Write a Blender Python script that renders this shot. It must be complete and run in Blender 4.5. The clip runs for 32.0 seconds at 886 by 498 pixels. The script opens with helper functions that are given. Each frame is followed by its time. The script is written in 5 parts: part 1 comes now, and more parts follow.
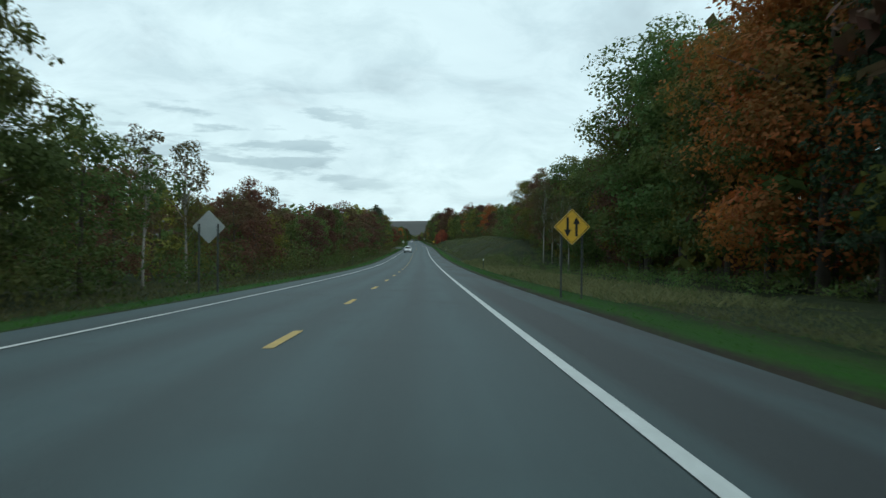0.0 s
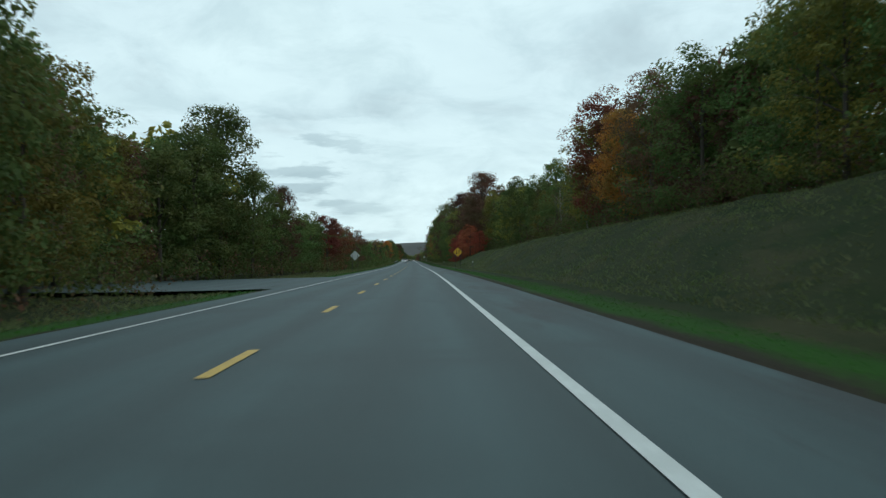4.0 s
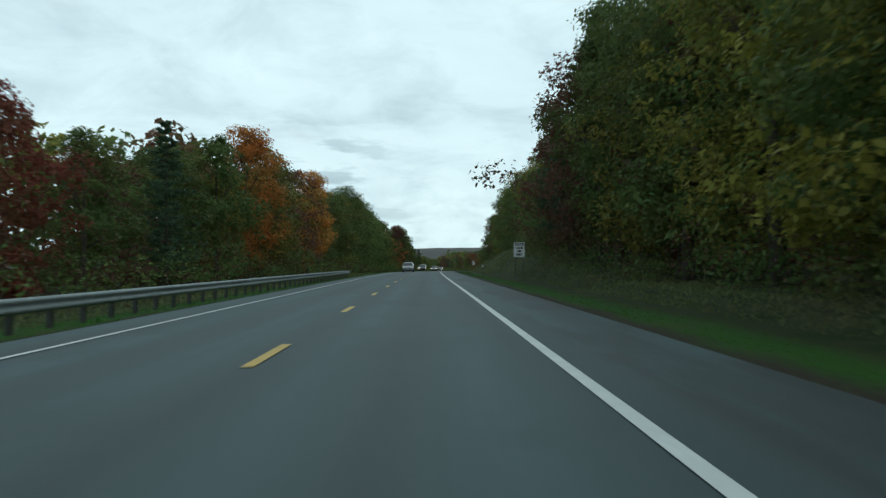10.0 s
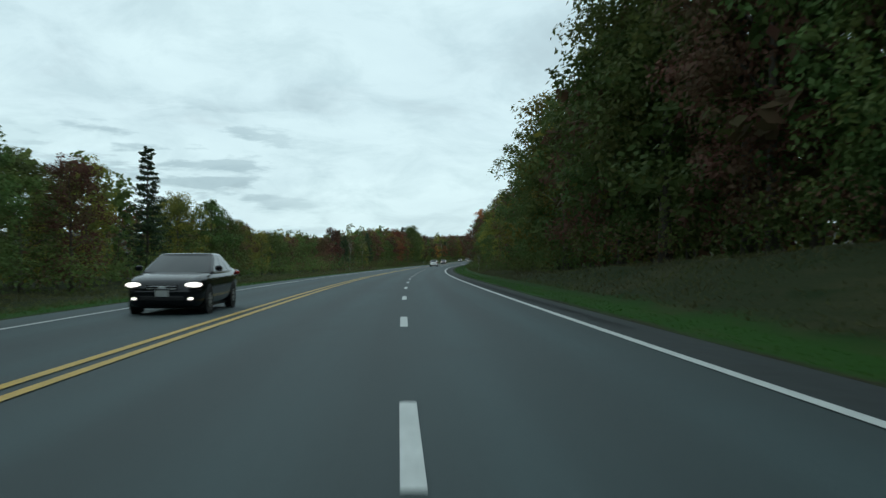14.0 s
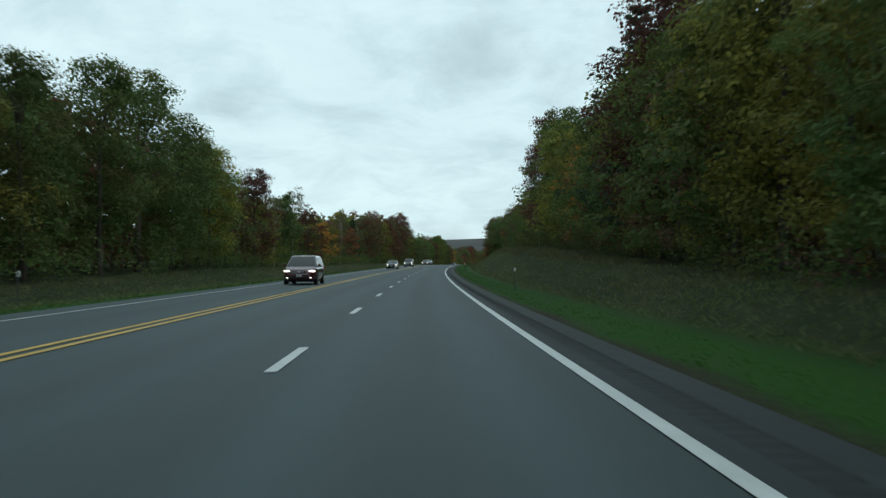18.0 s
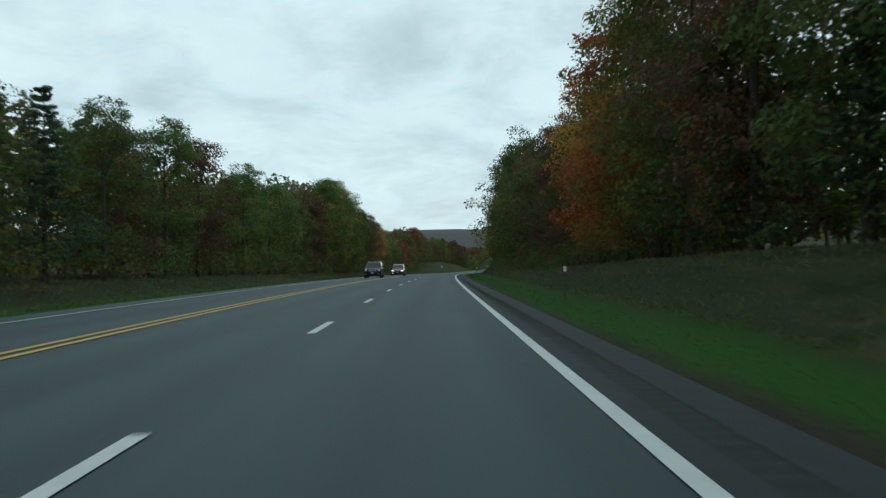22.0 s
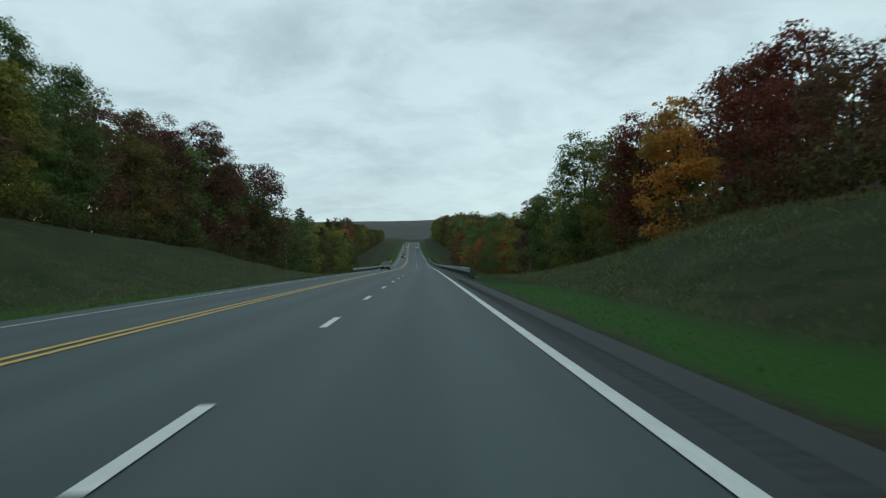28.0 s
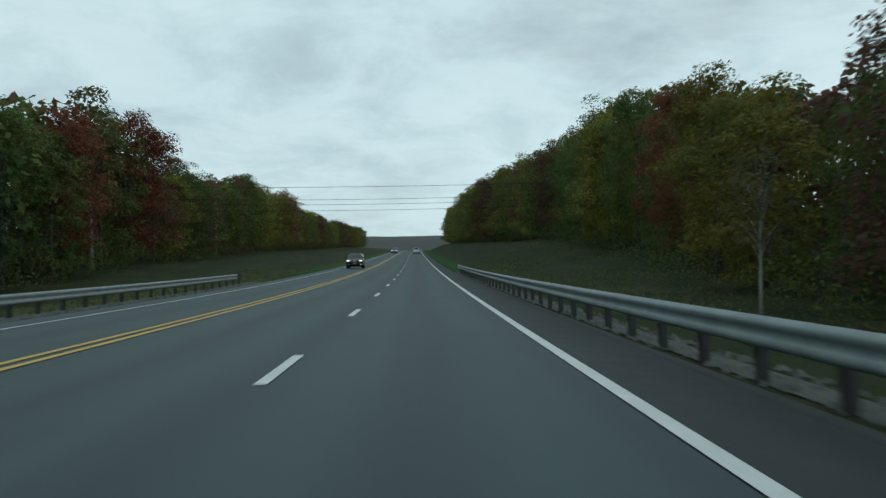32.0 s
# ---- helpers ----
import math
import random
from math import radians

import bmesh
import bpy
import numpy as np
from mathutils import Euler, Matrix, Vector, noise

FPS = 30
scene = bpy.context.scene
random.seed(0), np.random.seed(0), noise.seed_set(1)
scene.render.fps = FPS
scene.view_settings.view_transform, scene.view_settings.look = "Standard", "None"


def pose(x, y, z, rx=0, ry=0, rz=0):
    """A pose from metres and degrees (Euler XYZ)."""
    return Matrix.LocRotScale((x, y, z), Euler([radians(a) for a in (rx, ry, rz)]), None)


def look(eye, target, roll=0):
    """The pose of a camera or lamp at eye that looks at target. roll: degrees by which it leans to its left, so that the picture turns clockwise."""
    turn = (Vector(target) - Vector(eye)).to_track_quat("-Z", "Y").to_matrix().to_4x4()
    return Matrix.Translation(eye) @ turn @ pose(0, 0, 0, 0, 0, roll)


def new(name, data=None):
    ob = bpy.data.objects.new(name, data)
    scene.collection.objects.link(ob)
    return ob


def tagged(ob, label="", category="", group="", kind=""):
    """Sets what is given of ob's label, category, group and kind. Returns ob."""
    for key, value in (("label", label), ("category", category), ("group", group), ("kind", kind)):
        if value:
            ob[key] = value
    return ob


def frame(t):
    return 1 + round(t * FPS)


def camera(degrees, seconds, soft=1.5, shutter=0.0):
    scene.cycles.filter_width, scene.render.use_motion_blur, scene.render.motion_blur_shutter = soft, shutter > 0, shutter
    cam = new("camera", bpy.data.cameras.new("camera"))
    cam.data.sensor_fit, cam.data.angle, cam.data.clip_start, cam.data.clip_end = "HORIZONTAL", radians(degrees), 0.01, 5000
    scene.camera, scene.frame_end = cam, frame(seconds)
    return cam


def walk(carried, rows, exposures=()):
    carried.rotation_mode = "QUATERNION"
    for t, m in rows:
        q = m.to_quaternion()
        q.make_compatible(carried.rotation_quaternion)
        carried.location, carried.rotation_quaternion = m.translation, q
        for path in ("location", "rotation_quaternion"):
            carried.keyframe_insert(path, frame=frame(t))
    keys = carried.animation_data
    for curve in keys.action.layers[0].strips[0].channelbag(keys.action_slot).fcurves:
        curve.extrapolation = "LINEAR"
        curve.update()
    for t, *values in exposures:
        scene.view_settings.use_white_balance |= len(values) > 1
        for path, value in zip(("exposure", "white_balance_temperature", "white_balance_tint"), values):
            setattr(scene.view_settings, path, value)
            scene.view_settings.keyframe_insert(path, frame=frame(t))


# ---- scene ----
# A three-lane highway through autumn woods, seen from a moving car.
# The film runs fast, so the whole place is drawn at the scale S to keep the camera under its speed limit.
S = 0.5
cam = camera(52.81, 32.0, soft=1.4, shutter=0.09)
walk(cam, [
    (0, pose(1.099, -0.104, 0.626, 89.33, -0.50, -0.68)),
    (1, pose(0.578, 36.427, -0.161, 89.82, 0.71, -1.23)),
    (2, pose(0.505, 72.993, -0.601, 90.29, 1.45, -0.71)),
    (2.5, pose(0.247, 91.289, -0.681, 90.55, 1.45, -0.75)),
    (3.5, pose(-0.183, 128.762, -0.719, 90.66, 1.30, -0.83)),
    (4.5, pose(-0.592, 166.244, -0.690, 90.78, 1.14, -0.51)),
    (5, pose(-0.790, 185.051, -0.685, 90.70, 1.54, -0.40)),
    (6, pose(-1.625, 223.323, -0.716, 90.81, 1.23, 0.21)),
    (7, pose(-2.689, 261.763, -0.716, 90.89, 1.20, -0.00)),
    (8, pose(-3.491, 298.000, -0.622, 90.87, 1.50, -0.35)),
    (9, pose(-4.353, 335.090, -0.515, 90.92, 1.43, 0.13)),
    (10, pose(-5.384, 372.502, -0.357, 91.18, 0.44, 0.65)),
    (11, pose(-6.532, 410.079, -0.195, 90.95, -0.20, 0.26)),
    (12, pose(-7.173, 447.528, -0.134, 90.75, 0.31, -1.09)),
    (13, pose(-7.069, 484.724, -0.221, 90.87, -0.11, -2.74)),
    (13.5, pose(-6.288, 503.348, -0.291, 90.52, -0.11, -5.05)),
    (14, pose(-5.458, 521.663, -0.356, 90.58, 0.03, -5.43)),
    (14.5, pose(-4.125, 539.946, -0.437, 90.64, 0.17, -5.87)),
    (15, pose(-2.506, 558.199, -0.550, 90.70, 0.31, -6.31)),
    (15.5, pose(-0.844, 576.443, -0.669, 90.76, 0.45, -6.67)),
    (16, pose(0.947, 595.213, -0.768, 90.62, 1.41, -7.10)),
    (17, pose(5.083, 632.363, -0.894, 90.94, 0.43, -8.71)),
    (18, pose(10.577, 670.096, -0.942, 91.01, -0.04, -10.47)),
    (19, pose(16.596, 706.764, -0.888, 91.26, -0.32, -11.19)),
    (20, pose(23.427, 743.554, -0.696, 91.36, -0.25, -12.79)),
    (21, pose(31.337, 780.157, -0.436, 91.07, 0.98, -14.72)),
    (22, pose(40.122, 816.591, -0.324, 90.52, 0.77, -14.71)),
    (23, pose(49.194, 852.971, -0.643, 90.14, -0.07, -16.61)),
    (24, pose(59.780, 890.157, -1.204, 89.89, 0.49, -17.95)),
    (25, pose(70.757, 925.538, -1.806, 89.88, -0.17, -19.78)),
    (25.5, pose(76.709, 942.974, -2.116, 89.97, 0.26, -20.83)),
    (26.6, pose(89.831, 981.611, -2.739, 90.15, 0.27, -21.10)),
    (27.5, pose(101.239, 1012.927, -3.147, 90.30, 0.52, -21.58)),
    (28, pose(107.755, 1030.487, -3.342, 90.06, 1.51, -21.92)),
    (29, pose(121.089, 1065.566, -3.797, 90.00, 1.88, -22.15)),
    (30, pose(134.175, 1100.740, -4.347, 89.80, 1.26, -21.80)),
    (31, pose(147.225, 1135.836, -4.830, 90.23, 1.33, -21.68)),
    (32, pose(160.437, 1171.064, -4.974, 91.21, 1.17, -21.60)),
], exposures=[(0.0, 0.06), (1.0, 0.03), (9.0, 0.02), (10.0, 0.06), (12.0, -0.18), (13.0, -0.03), (16.0, 0.0), (18.0, 0.0), (20.0, -0.1), (22.0, -0.04), (24.0, -0.30), (25.0, -0.25), (28.0, -0.22), (32.0, -0.2)])

# ---- sky and light: a bright overcast afternoon ----
world = bpy.data.worlds.new("overcast_sky")
scene.world = world
world.use_nodes = True
wt = world.node_tree
wt.nodes.clear()


def wnode(kind, **kw):
    n = wt.nodes.new(kind)
    for k, v in kw.items():
        n.inputs[k].default_value = v
    return n


sky = wt.nodes.new("ShaderNodeTexSky")
sky.sky_type = "NISHITA"
sky.sun_disc = False
sky.sun_elevation = radians(32)
sky.sun_rotation = radians(70)
sky_soft = wnode("ShaderNodeMix")
sky_soft.data_type = "RGBA"
direction = wt.nodes.new("ShaderNodeTexCoord")


def wmath(op, a, b=0.0):
    n = wt.nodes.new("ShaderNodeMath")
    n.operation = op
    for i, v in enumerate((a, b)):
        if isinstance(v, float):
            n.inputs[i].default_value = v
        else:
            wt.links.new(v, n.inputs[i])
    return n.outputs["Value"]


# the cloud deck is a level sheet: directions are spread over it, so that it closes up towards the horizon
band = wt.nodes.new("ShaderNodeSeparateXYZ")
wt.links.new(direction.outputs["Generated"], band.inputs["Vector"])
lift = wmath("ADD", wmath("MAXIMUM", band.outputs["Z"], 0.0), 0.30)
flat = wt.nodes.new("ShaderNodeCombineXYZ")
wt.links.new(wmath("DIVIDE", band.outputs["X"], lift), flat.inputs["X"])
wt.links.new(wmath("DIVIDE", band.outputs["Y"], lift), flat.inputs["Y"])
big = wnode("ShaderNodeTexNoise", Scale=1.1, Detail=6.0, Roughness=0.6, Distortion=0.35)
small = wnode("ShaderNodeTexNoise", Scale=4.2, Detail=7.0, Roughness=0.62, Distortion=0.5)
wt.links.new(flat.outputs["Vector"], big.inputs["Vector"])
wt.links.new(flat.outputs["Vector"], small.inputs["Vector"])
ramp = wt.nodes.new("ShaderNodeValToRGB")
ramp.color_ramp.elements[0].position, ramp.color_ramp.elements[0].color = 0.30, (0.52, 0.66, 0.71, 1)
ramp.color_ramp.elements[1].position, ramp.color_ramp.elements[1].color = 0.60, (0.765, 0.980, 1.02, 1)
e = ramp.color_ramp.elements.new(0.45)
e.color = (0.69, 0.892, 0.945, 1)
ramp2 = wt.nodes.new("ShaderNodeValToRGB")
ramp2.color_ramp.elements[0].position, ramp2.color_ramp.elements[0].color = 0.36, (0.85, 0.87, 0.88, 1)
ramp2.color_ramp.elements[1].position, ramp2.color_ramp.elements[1].color = 0.56, (1, 1, 1, 1)
wt.links.new(big.outputs["Fac"], ramp.inputs["Fac"])
wt.links.new(small.outputs["Fac"], ramp2.inputs["Fac"])
veil = wt.nodes.new("ShaderNodeMix")
veil.data_type, veil.blend_type = "RGBA", "MULTIPLY"
veil.inputs["Factor"].default_value = 1.0
wt.links.new(ramp.outputs["Color"], veil.inputs["A"])
wt.links.new(ramp2.outputs["Color"], veil.inputs["B"])
dim = wt.nodes.new("ShaderNodeMix")
dim.data_type, dim.blend_type = "RGBA", "MULTIPLY"
dim.inputs["Factor"].default_value = 1.0
dim.inputs["B"].default_value = (0.10, 0.10, 0.10, 1)
wt.links.new(sky.outputs["Color"], dim.inputs["A"])
sky_soft.inputs["Factor"].default_value = 0.93
wt.links.new(dim.outputs["Result"], sky_soft.inputs["A"])
# small flat grey clouds low over the horizon
low = wt.nodes.new("ShaderNodeMapping")
low.inputs["Scale"].default_value = (11.0, 11.0, 58.0)
wt.links.new(direction.outputs["Generated"], low.inputs["Vector"])
puffs = wnode("ShaderNodeTexNoise", Scale=1.0, Detail=6.0, Roughness=0.55)
wt.links.new(low.outputs["Vector"], puffs.inputs["Vector"])
ramp3 = wt.nodes.new("ShaderNodeValToRGB")
ramp3.color_ramp.elements[0].position, ramp3.color_ramp.elements[0].color = 0.52, (1, 1, 1, 1)
ramp3.color_ramp.elements[1].position, ramp3.color_ramp.elements[1].color = 0.60, (0.70, 0.73, 0.75, 1)
wt.links.new(puffs.outputs["Fac"], ramp3.inputs["Fac"])
height_band = wt.nodes.new("ShaderNodeMapRange")
height_band.inputs["From Min"].default_value, height_band.inputs["From Max"].default_value = 0.175, 0.135
wt.links.new(band.outputs["Z"], height_band.inputs["Value"])
# they stand in one quarter of the sky only
aside = wmath("ABSOLUTE", wmath("ADD", band.outputs["X"], 0.20))
quarter = wt.nodes.new("ShaderNodeMapRange")
quarter.inputs["From Min"].default_value, quarter.inputs["From Max"].default_value = 0.19, 0.08
wt.links.new(aside, quarter.inputs["Value"])
puff_place = wmath("MULTIPLY", height_band.outputs["Result"], quarter.outputs["Result"])
clouds = wt.nodes.new("ShaderNodeMix")
clouds.data_type, clouds.blend_type = "RGBA", "MULTIPLY"
wt.links.new(puff_place, clouds.inputs["Factor"])
wt.links.new(veil.outputs["Result"], clouds.inputs["A"])
wt.links.new(ramp3.outputs["Color"], clouds.inputs["B"])
wt.links.new(clouds.outputs["Result"], sky_soft.inputs["B"])
back = wnode("ShaderNodeBackground", Strength=1.0)
wout = wt.nodes.new("ShaderNodeOutputWorld")
wt.links.new(sky_soft.outputs["Result"], back.inputs["Color"])
wt.links.new(back.outputs["Background"], wout.inputs["Surface"])

sun_data = bpy.data.lights.new("sun", "SUN")
sun_data.energy, sun_data.angle, sun_data.color = 0.5, radians(25), (1.0, 0.97, 0.93)
sun = new("sun", sun_data)
sun.matrix_world = look((0, 0, 40), (-30, 12, 20))

# ---- the road's alignment: heading in degrees and grade in percent every 80 m ----
STEP = 80.0
HEADING = [0.34, 0.36, 0.55, 0.86, 0.58, 0.68, 1.06, 1.32, 1.3, 1.58, 1.44, 1.66, 0.98, -0.58, -2.33, -4.26, -6, -7.79, -9.05, -10.32, -11.86, -13.2, -14.44, -15.84, -17.38, -18.55, -19.72, -20.47, -20.81, -20.77, -20.31, -20.2, -19.88, -19.8, -19.86, -20.01, -20.25, -20.55, -20.9, -21.31]
GRADE = [-2.9, -2.51, -1.65, -0.47, -0.02, 0.09, -0.09, -0.03, 0.28, 0.28, 0.45, 0.41, 0.05, -0.36, -0.36, -0.67, -0.42, -0.19, 0.04, 0.45, 0.71, 0.42, -0.9, -1.48, -1.63, -1.63, -1.32, -1.03, -1.35, -1.49, -0.95, 0.46, 1.98, 2.6, 2.75, 2.66, 2.43, 2.14, 1.8, 1.43]
STATION = np.arange(-200.0, 3400.5, 1.0)


def glide(knots, s):
    k = np.asarray(knots)
    x = np.clip(np.asarray(s, float) / STEP + 1, 1, len(k) - 2.001)
    i = np.floor(x).astype(int)
    f = x - i
    a, b, c, d = k[i - 1], k[i], k[i + 1], k[i + 2]
    return b + 0.5 * f * (c - a + f * (2 * a - 5 * b + 4 * c - d + f * (3 * (b - c) + d - a)))


_mid = STATION[:-1] + 0.5
_head = np.radians(glide(HEADING, _mid))
_grade = glide(GRADE, _mid) / 100
CX = np.concatenate([[0], np.cumsum(-np.sin(_head))])
CY = np.concatenate([[0], np.cumsum(np.cos(_head))])
CZ = np.concatenate([[0], np.cumsum(_grade)])
CX, CY, CZ = CX - CX[200], CY - CY[200], CZ - CZ[200]


def along(s, u, dz=0.0):
    """World points, n x 3, at stations s, offsets u to the right of the yellow line and heights dz over the road."""
    s, u, dz = np.broadcast_arrays(np.asarray(s, float), np.asarray(u, float), np.asarray(dz, float))
    h = np.radians(glide(HEADING, s))
    # past the ends the line runs on straight
    over = np.where(s > 3400, s - 3400, np.where(s < -200, s + 200, 0))
    x = np.interp(s, STATION, CX) - np.sin(h) * over
    y = np.interp(s, STATION, CY) + np.cos(h) * over
    z = np.interp(s, STATION, CZ)
    return np.stack([x + u * np.cos(h), y + u * np.sin(h), z + dz], -1) * S


def stand(s, u, dz=0.0, turn=0.0, size=1.0):
    """The pose, with the scale, of a thing beside the road; turn 0 faces along the road."""
    p = along(s, u, dz)
    return pose(p[0], p[1], p[2], 0, 0, float(glide(HEADING, s)) + turn) @ Matrix.Scale(S * size, 4)


def table(rows, s):
    return np.interp(s, [a for a, b in rows], [b for a, b in rows])


LANE_L, LANE_R, LANE_N = -3.55, 3.835, 7.42
TREES_R = [(-40, 23), (120, 23), (150, 21), (300, 21), (440, 20), (480, 17), (525, 14.5), (560, 12.5), (840, 13), (900, 19.5), (1060, 20), (1110, 14.5), (1330, 13.5), (1400, 20), (1450, 22), (1640, 22), (1700, 15.5), (1740, 14.5), (1830, 16), (1880, 15.5), (1915, 15), (1930, 16.5), (1965, 17), (2040, 22), (2150, 22), (2190, 18), (2420, 18), (2480, 22), (3200, 22)]
TREES_L = [(-40, -10.5), (330, -10.5), (350, -19), (395, -14), (460, -10.5), (900, -11), (1100, -12), (1250, -11.5), (1400, -14), (1560, -14), (1650, -11.5), (1750, -12), (1900, -13.5), (1950, -14), (2020, -22), (2180, -22), (2230, -17), (2380, -17), (2430, -24), (3200, -24)]
EDGE_R = [(-300, 6.5), (955, 6.5), (985, 7.1), (1030, 8.64), (4000, 8.64)]
EDGE_L = [(-300, -5.0), (4000, -5.0)]
BANK_R = [(-300, -0.7), (120, -0.5), (165, 3.5), (215, 4.4), (260, 4.8), (330, 4.1), (420, 4.0), (480, 2.9), (520, 0.7), (790, 0.3), (830, 2.2),
          (912, 4.6), (965, 4.4), (1006, 2.9), (1050, 2.5), (1110, 0.5), (1350, 0.4), (1400, 1.3), (1454, 2.9), (1500, 4.0), (1577, 4.4),
          (1615, 4.8), (1638, 3.5), (1660, 1.8), (1700, 1.0), (1740, 0.6), (1830, 2.3), (1870, 2.2), (1905, 0.0), (1980, 0.3), (2060, 2.8), (2130, 3.2),
          (2160, 0.9), (2190, -1.6), (2400, -1.6), (2440, 0.5), (2500, 3.0), (4000, 3.0)]
BANK_L = [(-300, -0.2), (1350, -0.1), (1420, 0.7), (1700, 0.5), (1980, 0.6), (2040, 4.2), (2107, 5.4), (2145, 4.9), (2190, 3.6), (2225, 0.2),
          (2245, -1.4), (2440, -1.4), (2470, 0.4), (2560, 2.0), (4000, 2.0)]


def lie(s, u):
    """Height of the ground over the road's own height at station s, offset u."""
    s, u = np.broadcast_arrays(np.asarray(s, float), np.asarray(u, float))
    out = np.zeros(u.shape)
    for sign, edges, lines, banks in ((1, EDGE_R, TREES_R, BANK_R), (-1, EDGE_L, TREES_L, BANK_L)):
        e, t, b = np.abs(table(edges, s)), np.abs(table(lines, s)), table(banks, s)
        d = sign * u - e
        toe = 2.6
        rise = np.clip((d - toe) / np.maximum(t - 1.5 - e - toe, 2.0), 0, 1)
        rise = rise * rise * (3 - 2 * rise) * 0.5 + rise * 0.5
        beyond = np.clip(sign * u - t, 0, 60)
        z = -0.05 - 0.06 * np.clip(d, 0, toe) + (b + 0.12) * rise + 0.07 * beyond * np.clip(b, 0, 1)
        out = np.where(d > -1.0, np.where(d > -0.3, z, -0.25), out) if sign == 1 else np.where(d > -1.0, np.where(d > -0.3, z, -0.25), out)
    inside = (u < table(EDGE_R, s) - 0.3) & (u > table(EDGE_L, s) + 0.3)
    return np.where(inside, -0.25, out)


# ---- materials ----
def material(name):
    m = bpy.data.materials.new(name)
    m.use_nodes = True
    return m, m.node_tree, m.node_tree.nodes["Principled BSDF"]


def add(nt, kind, **kw):
    n = nt.nodes.new(kind)
    for k, v in kw.items():
        n.inputs[k].default_value = v
    return n


def mixed(nt, fac, a, b, blend="MIX"):
    n = nt.nodes.new("ShaderNodeMix")
    n.data_type, n.blend_type = "RGBA", blend
    for sock, v in (("Factor", fac), ("A", a), ("B", b)):
        if isinstance(v, (int, float)):
            n.inputs[sock].default_value = v
        elif isinstance(v, tuple):
            n.inputs[sock].default_value = (*v, 1)
        else:
            nt.links.new(v, n.inputs[sock])
    return n.outputs["Result"]


def ranged(nt, value, lo, hi):
    n = nt.nodes.new("ShaderNodeMapRange")
    n.inputs["From Min"].default_value, n.inputs["From Max"].default_value = lo, hi
    nt.links.new(value, n.inputs["Value"])
    return n.outputs["Result"]


def grainy(name, base, other, scale=8.0, rough=0.7, metal=0.0, bump=0.2, fine=60.0, amount=0.6):
    """A surface of two tones: blotches at one scale, grain at a finer one."""
    m, nt, p = material(name)
    co = nt.nodes.new("ShaderNodeTexCoord")
    n1 = add(nt, "ShaderNodeTexNoise", Scale=scale, Detail=5.0, Roughness=0.6)
    n2 = add(nt, "ShaderNodeTexNoise", Scale=fine, Detail=3.0)
    nt.links.new(co.outputs["Object"], n1.inputs["Vector"])
    nt.links.new(co.outputs["Object"], n2.inputs["Vector"])
    c1 = mixed(nt, ranged(nt, n1.outputs["Fac"], 0.35, 0.68), base, other)
    c2 = mixed(nt, ranged(nt, n2.outputs["Fac"], 0.3, 0.8), c1, tuple(v * amount for v in base))
    nt.links.new(c2, p.inputs["Base Color"])
    p.inputs["Roughness"].default_value, p.inputs["Metallic"].default_value = rough, metal
    if bump:
        b = add(nt, "ShaderNodeBump", Strength=bump, Distance=0.01)
        nt.links.new(n2.outputs["Fac"], b.inputs["Height"])
        nt.links.new(b.outputs["Normal"], p.inputs["Normal"])
    return m


def plain(name, color, rough=0.5, metal=0.0, coat=0.0):
    m, nt, p = material(name)
    if max(color) < 0.03:
        p.inputs["Specular IOR Level"].default_value = 0.42 if rough < 0.2 else 0.2
    co = nt.nodes.new("ShaderNodeTexCoord")
    n1 = add(nt, "ShaderNodeTexNoise", Scale=6.0, Detail=6.0, Roughness=0.65)
    nt.links.new(co.outputs["Object"], n1.inputs["Vector"])
    nt.links.new(mixed(nt, ranged(nt, n1.outputs["Fac"], 0.4, 0.75), color, tuple(v * 0.82 for v in color)), p.inputs["Base Color"])
    p.inputs["Roughness"].default_value, p.inputs["Metallic"].default_value = rough, metal
    p.inputs["Coat Weight"].default_value = coat
    return m


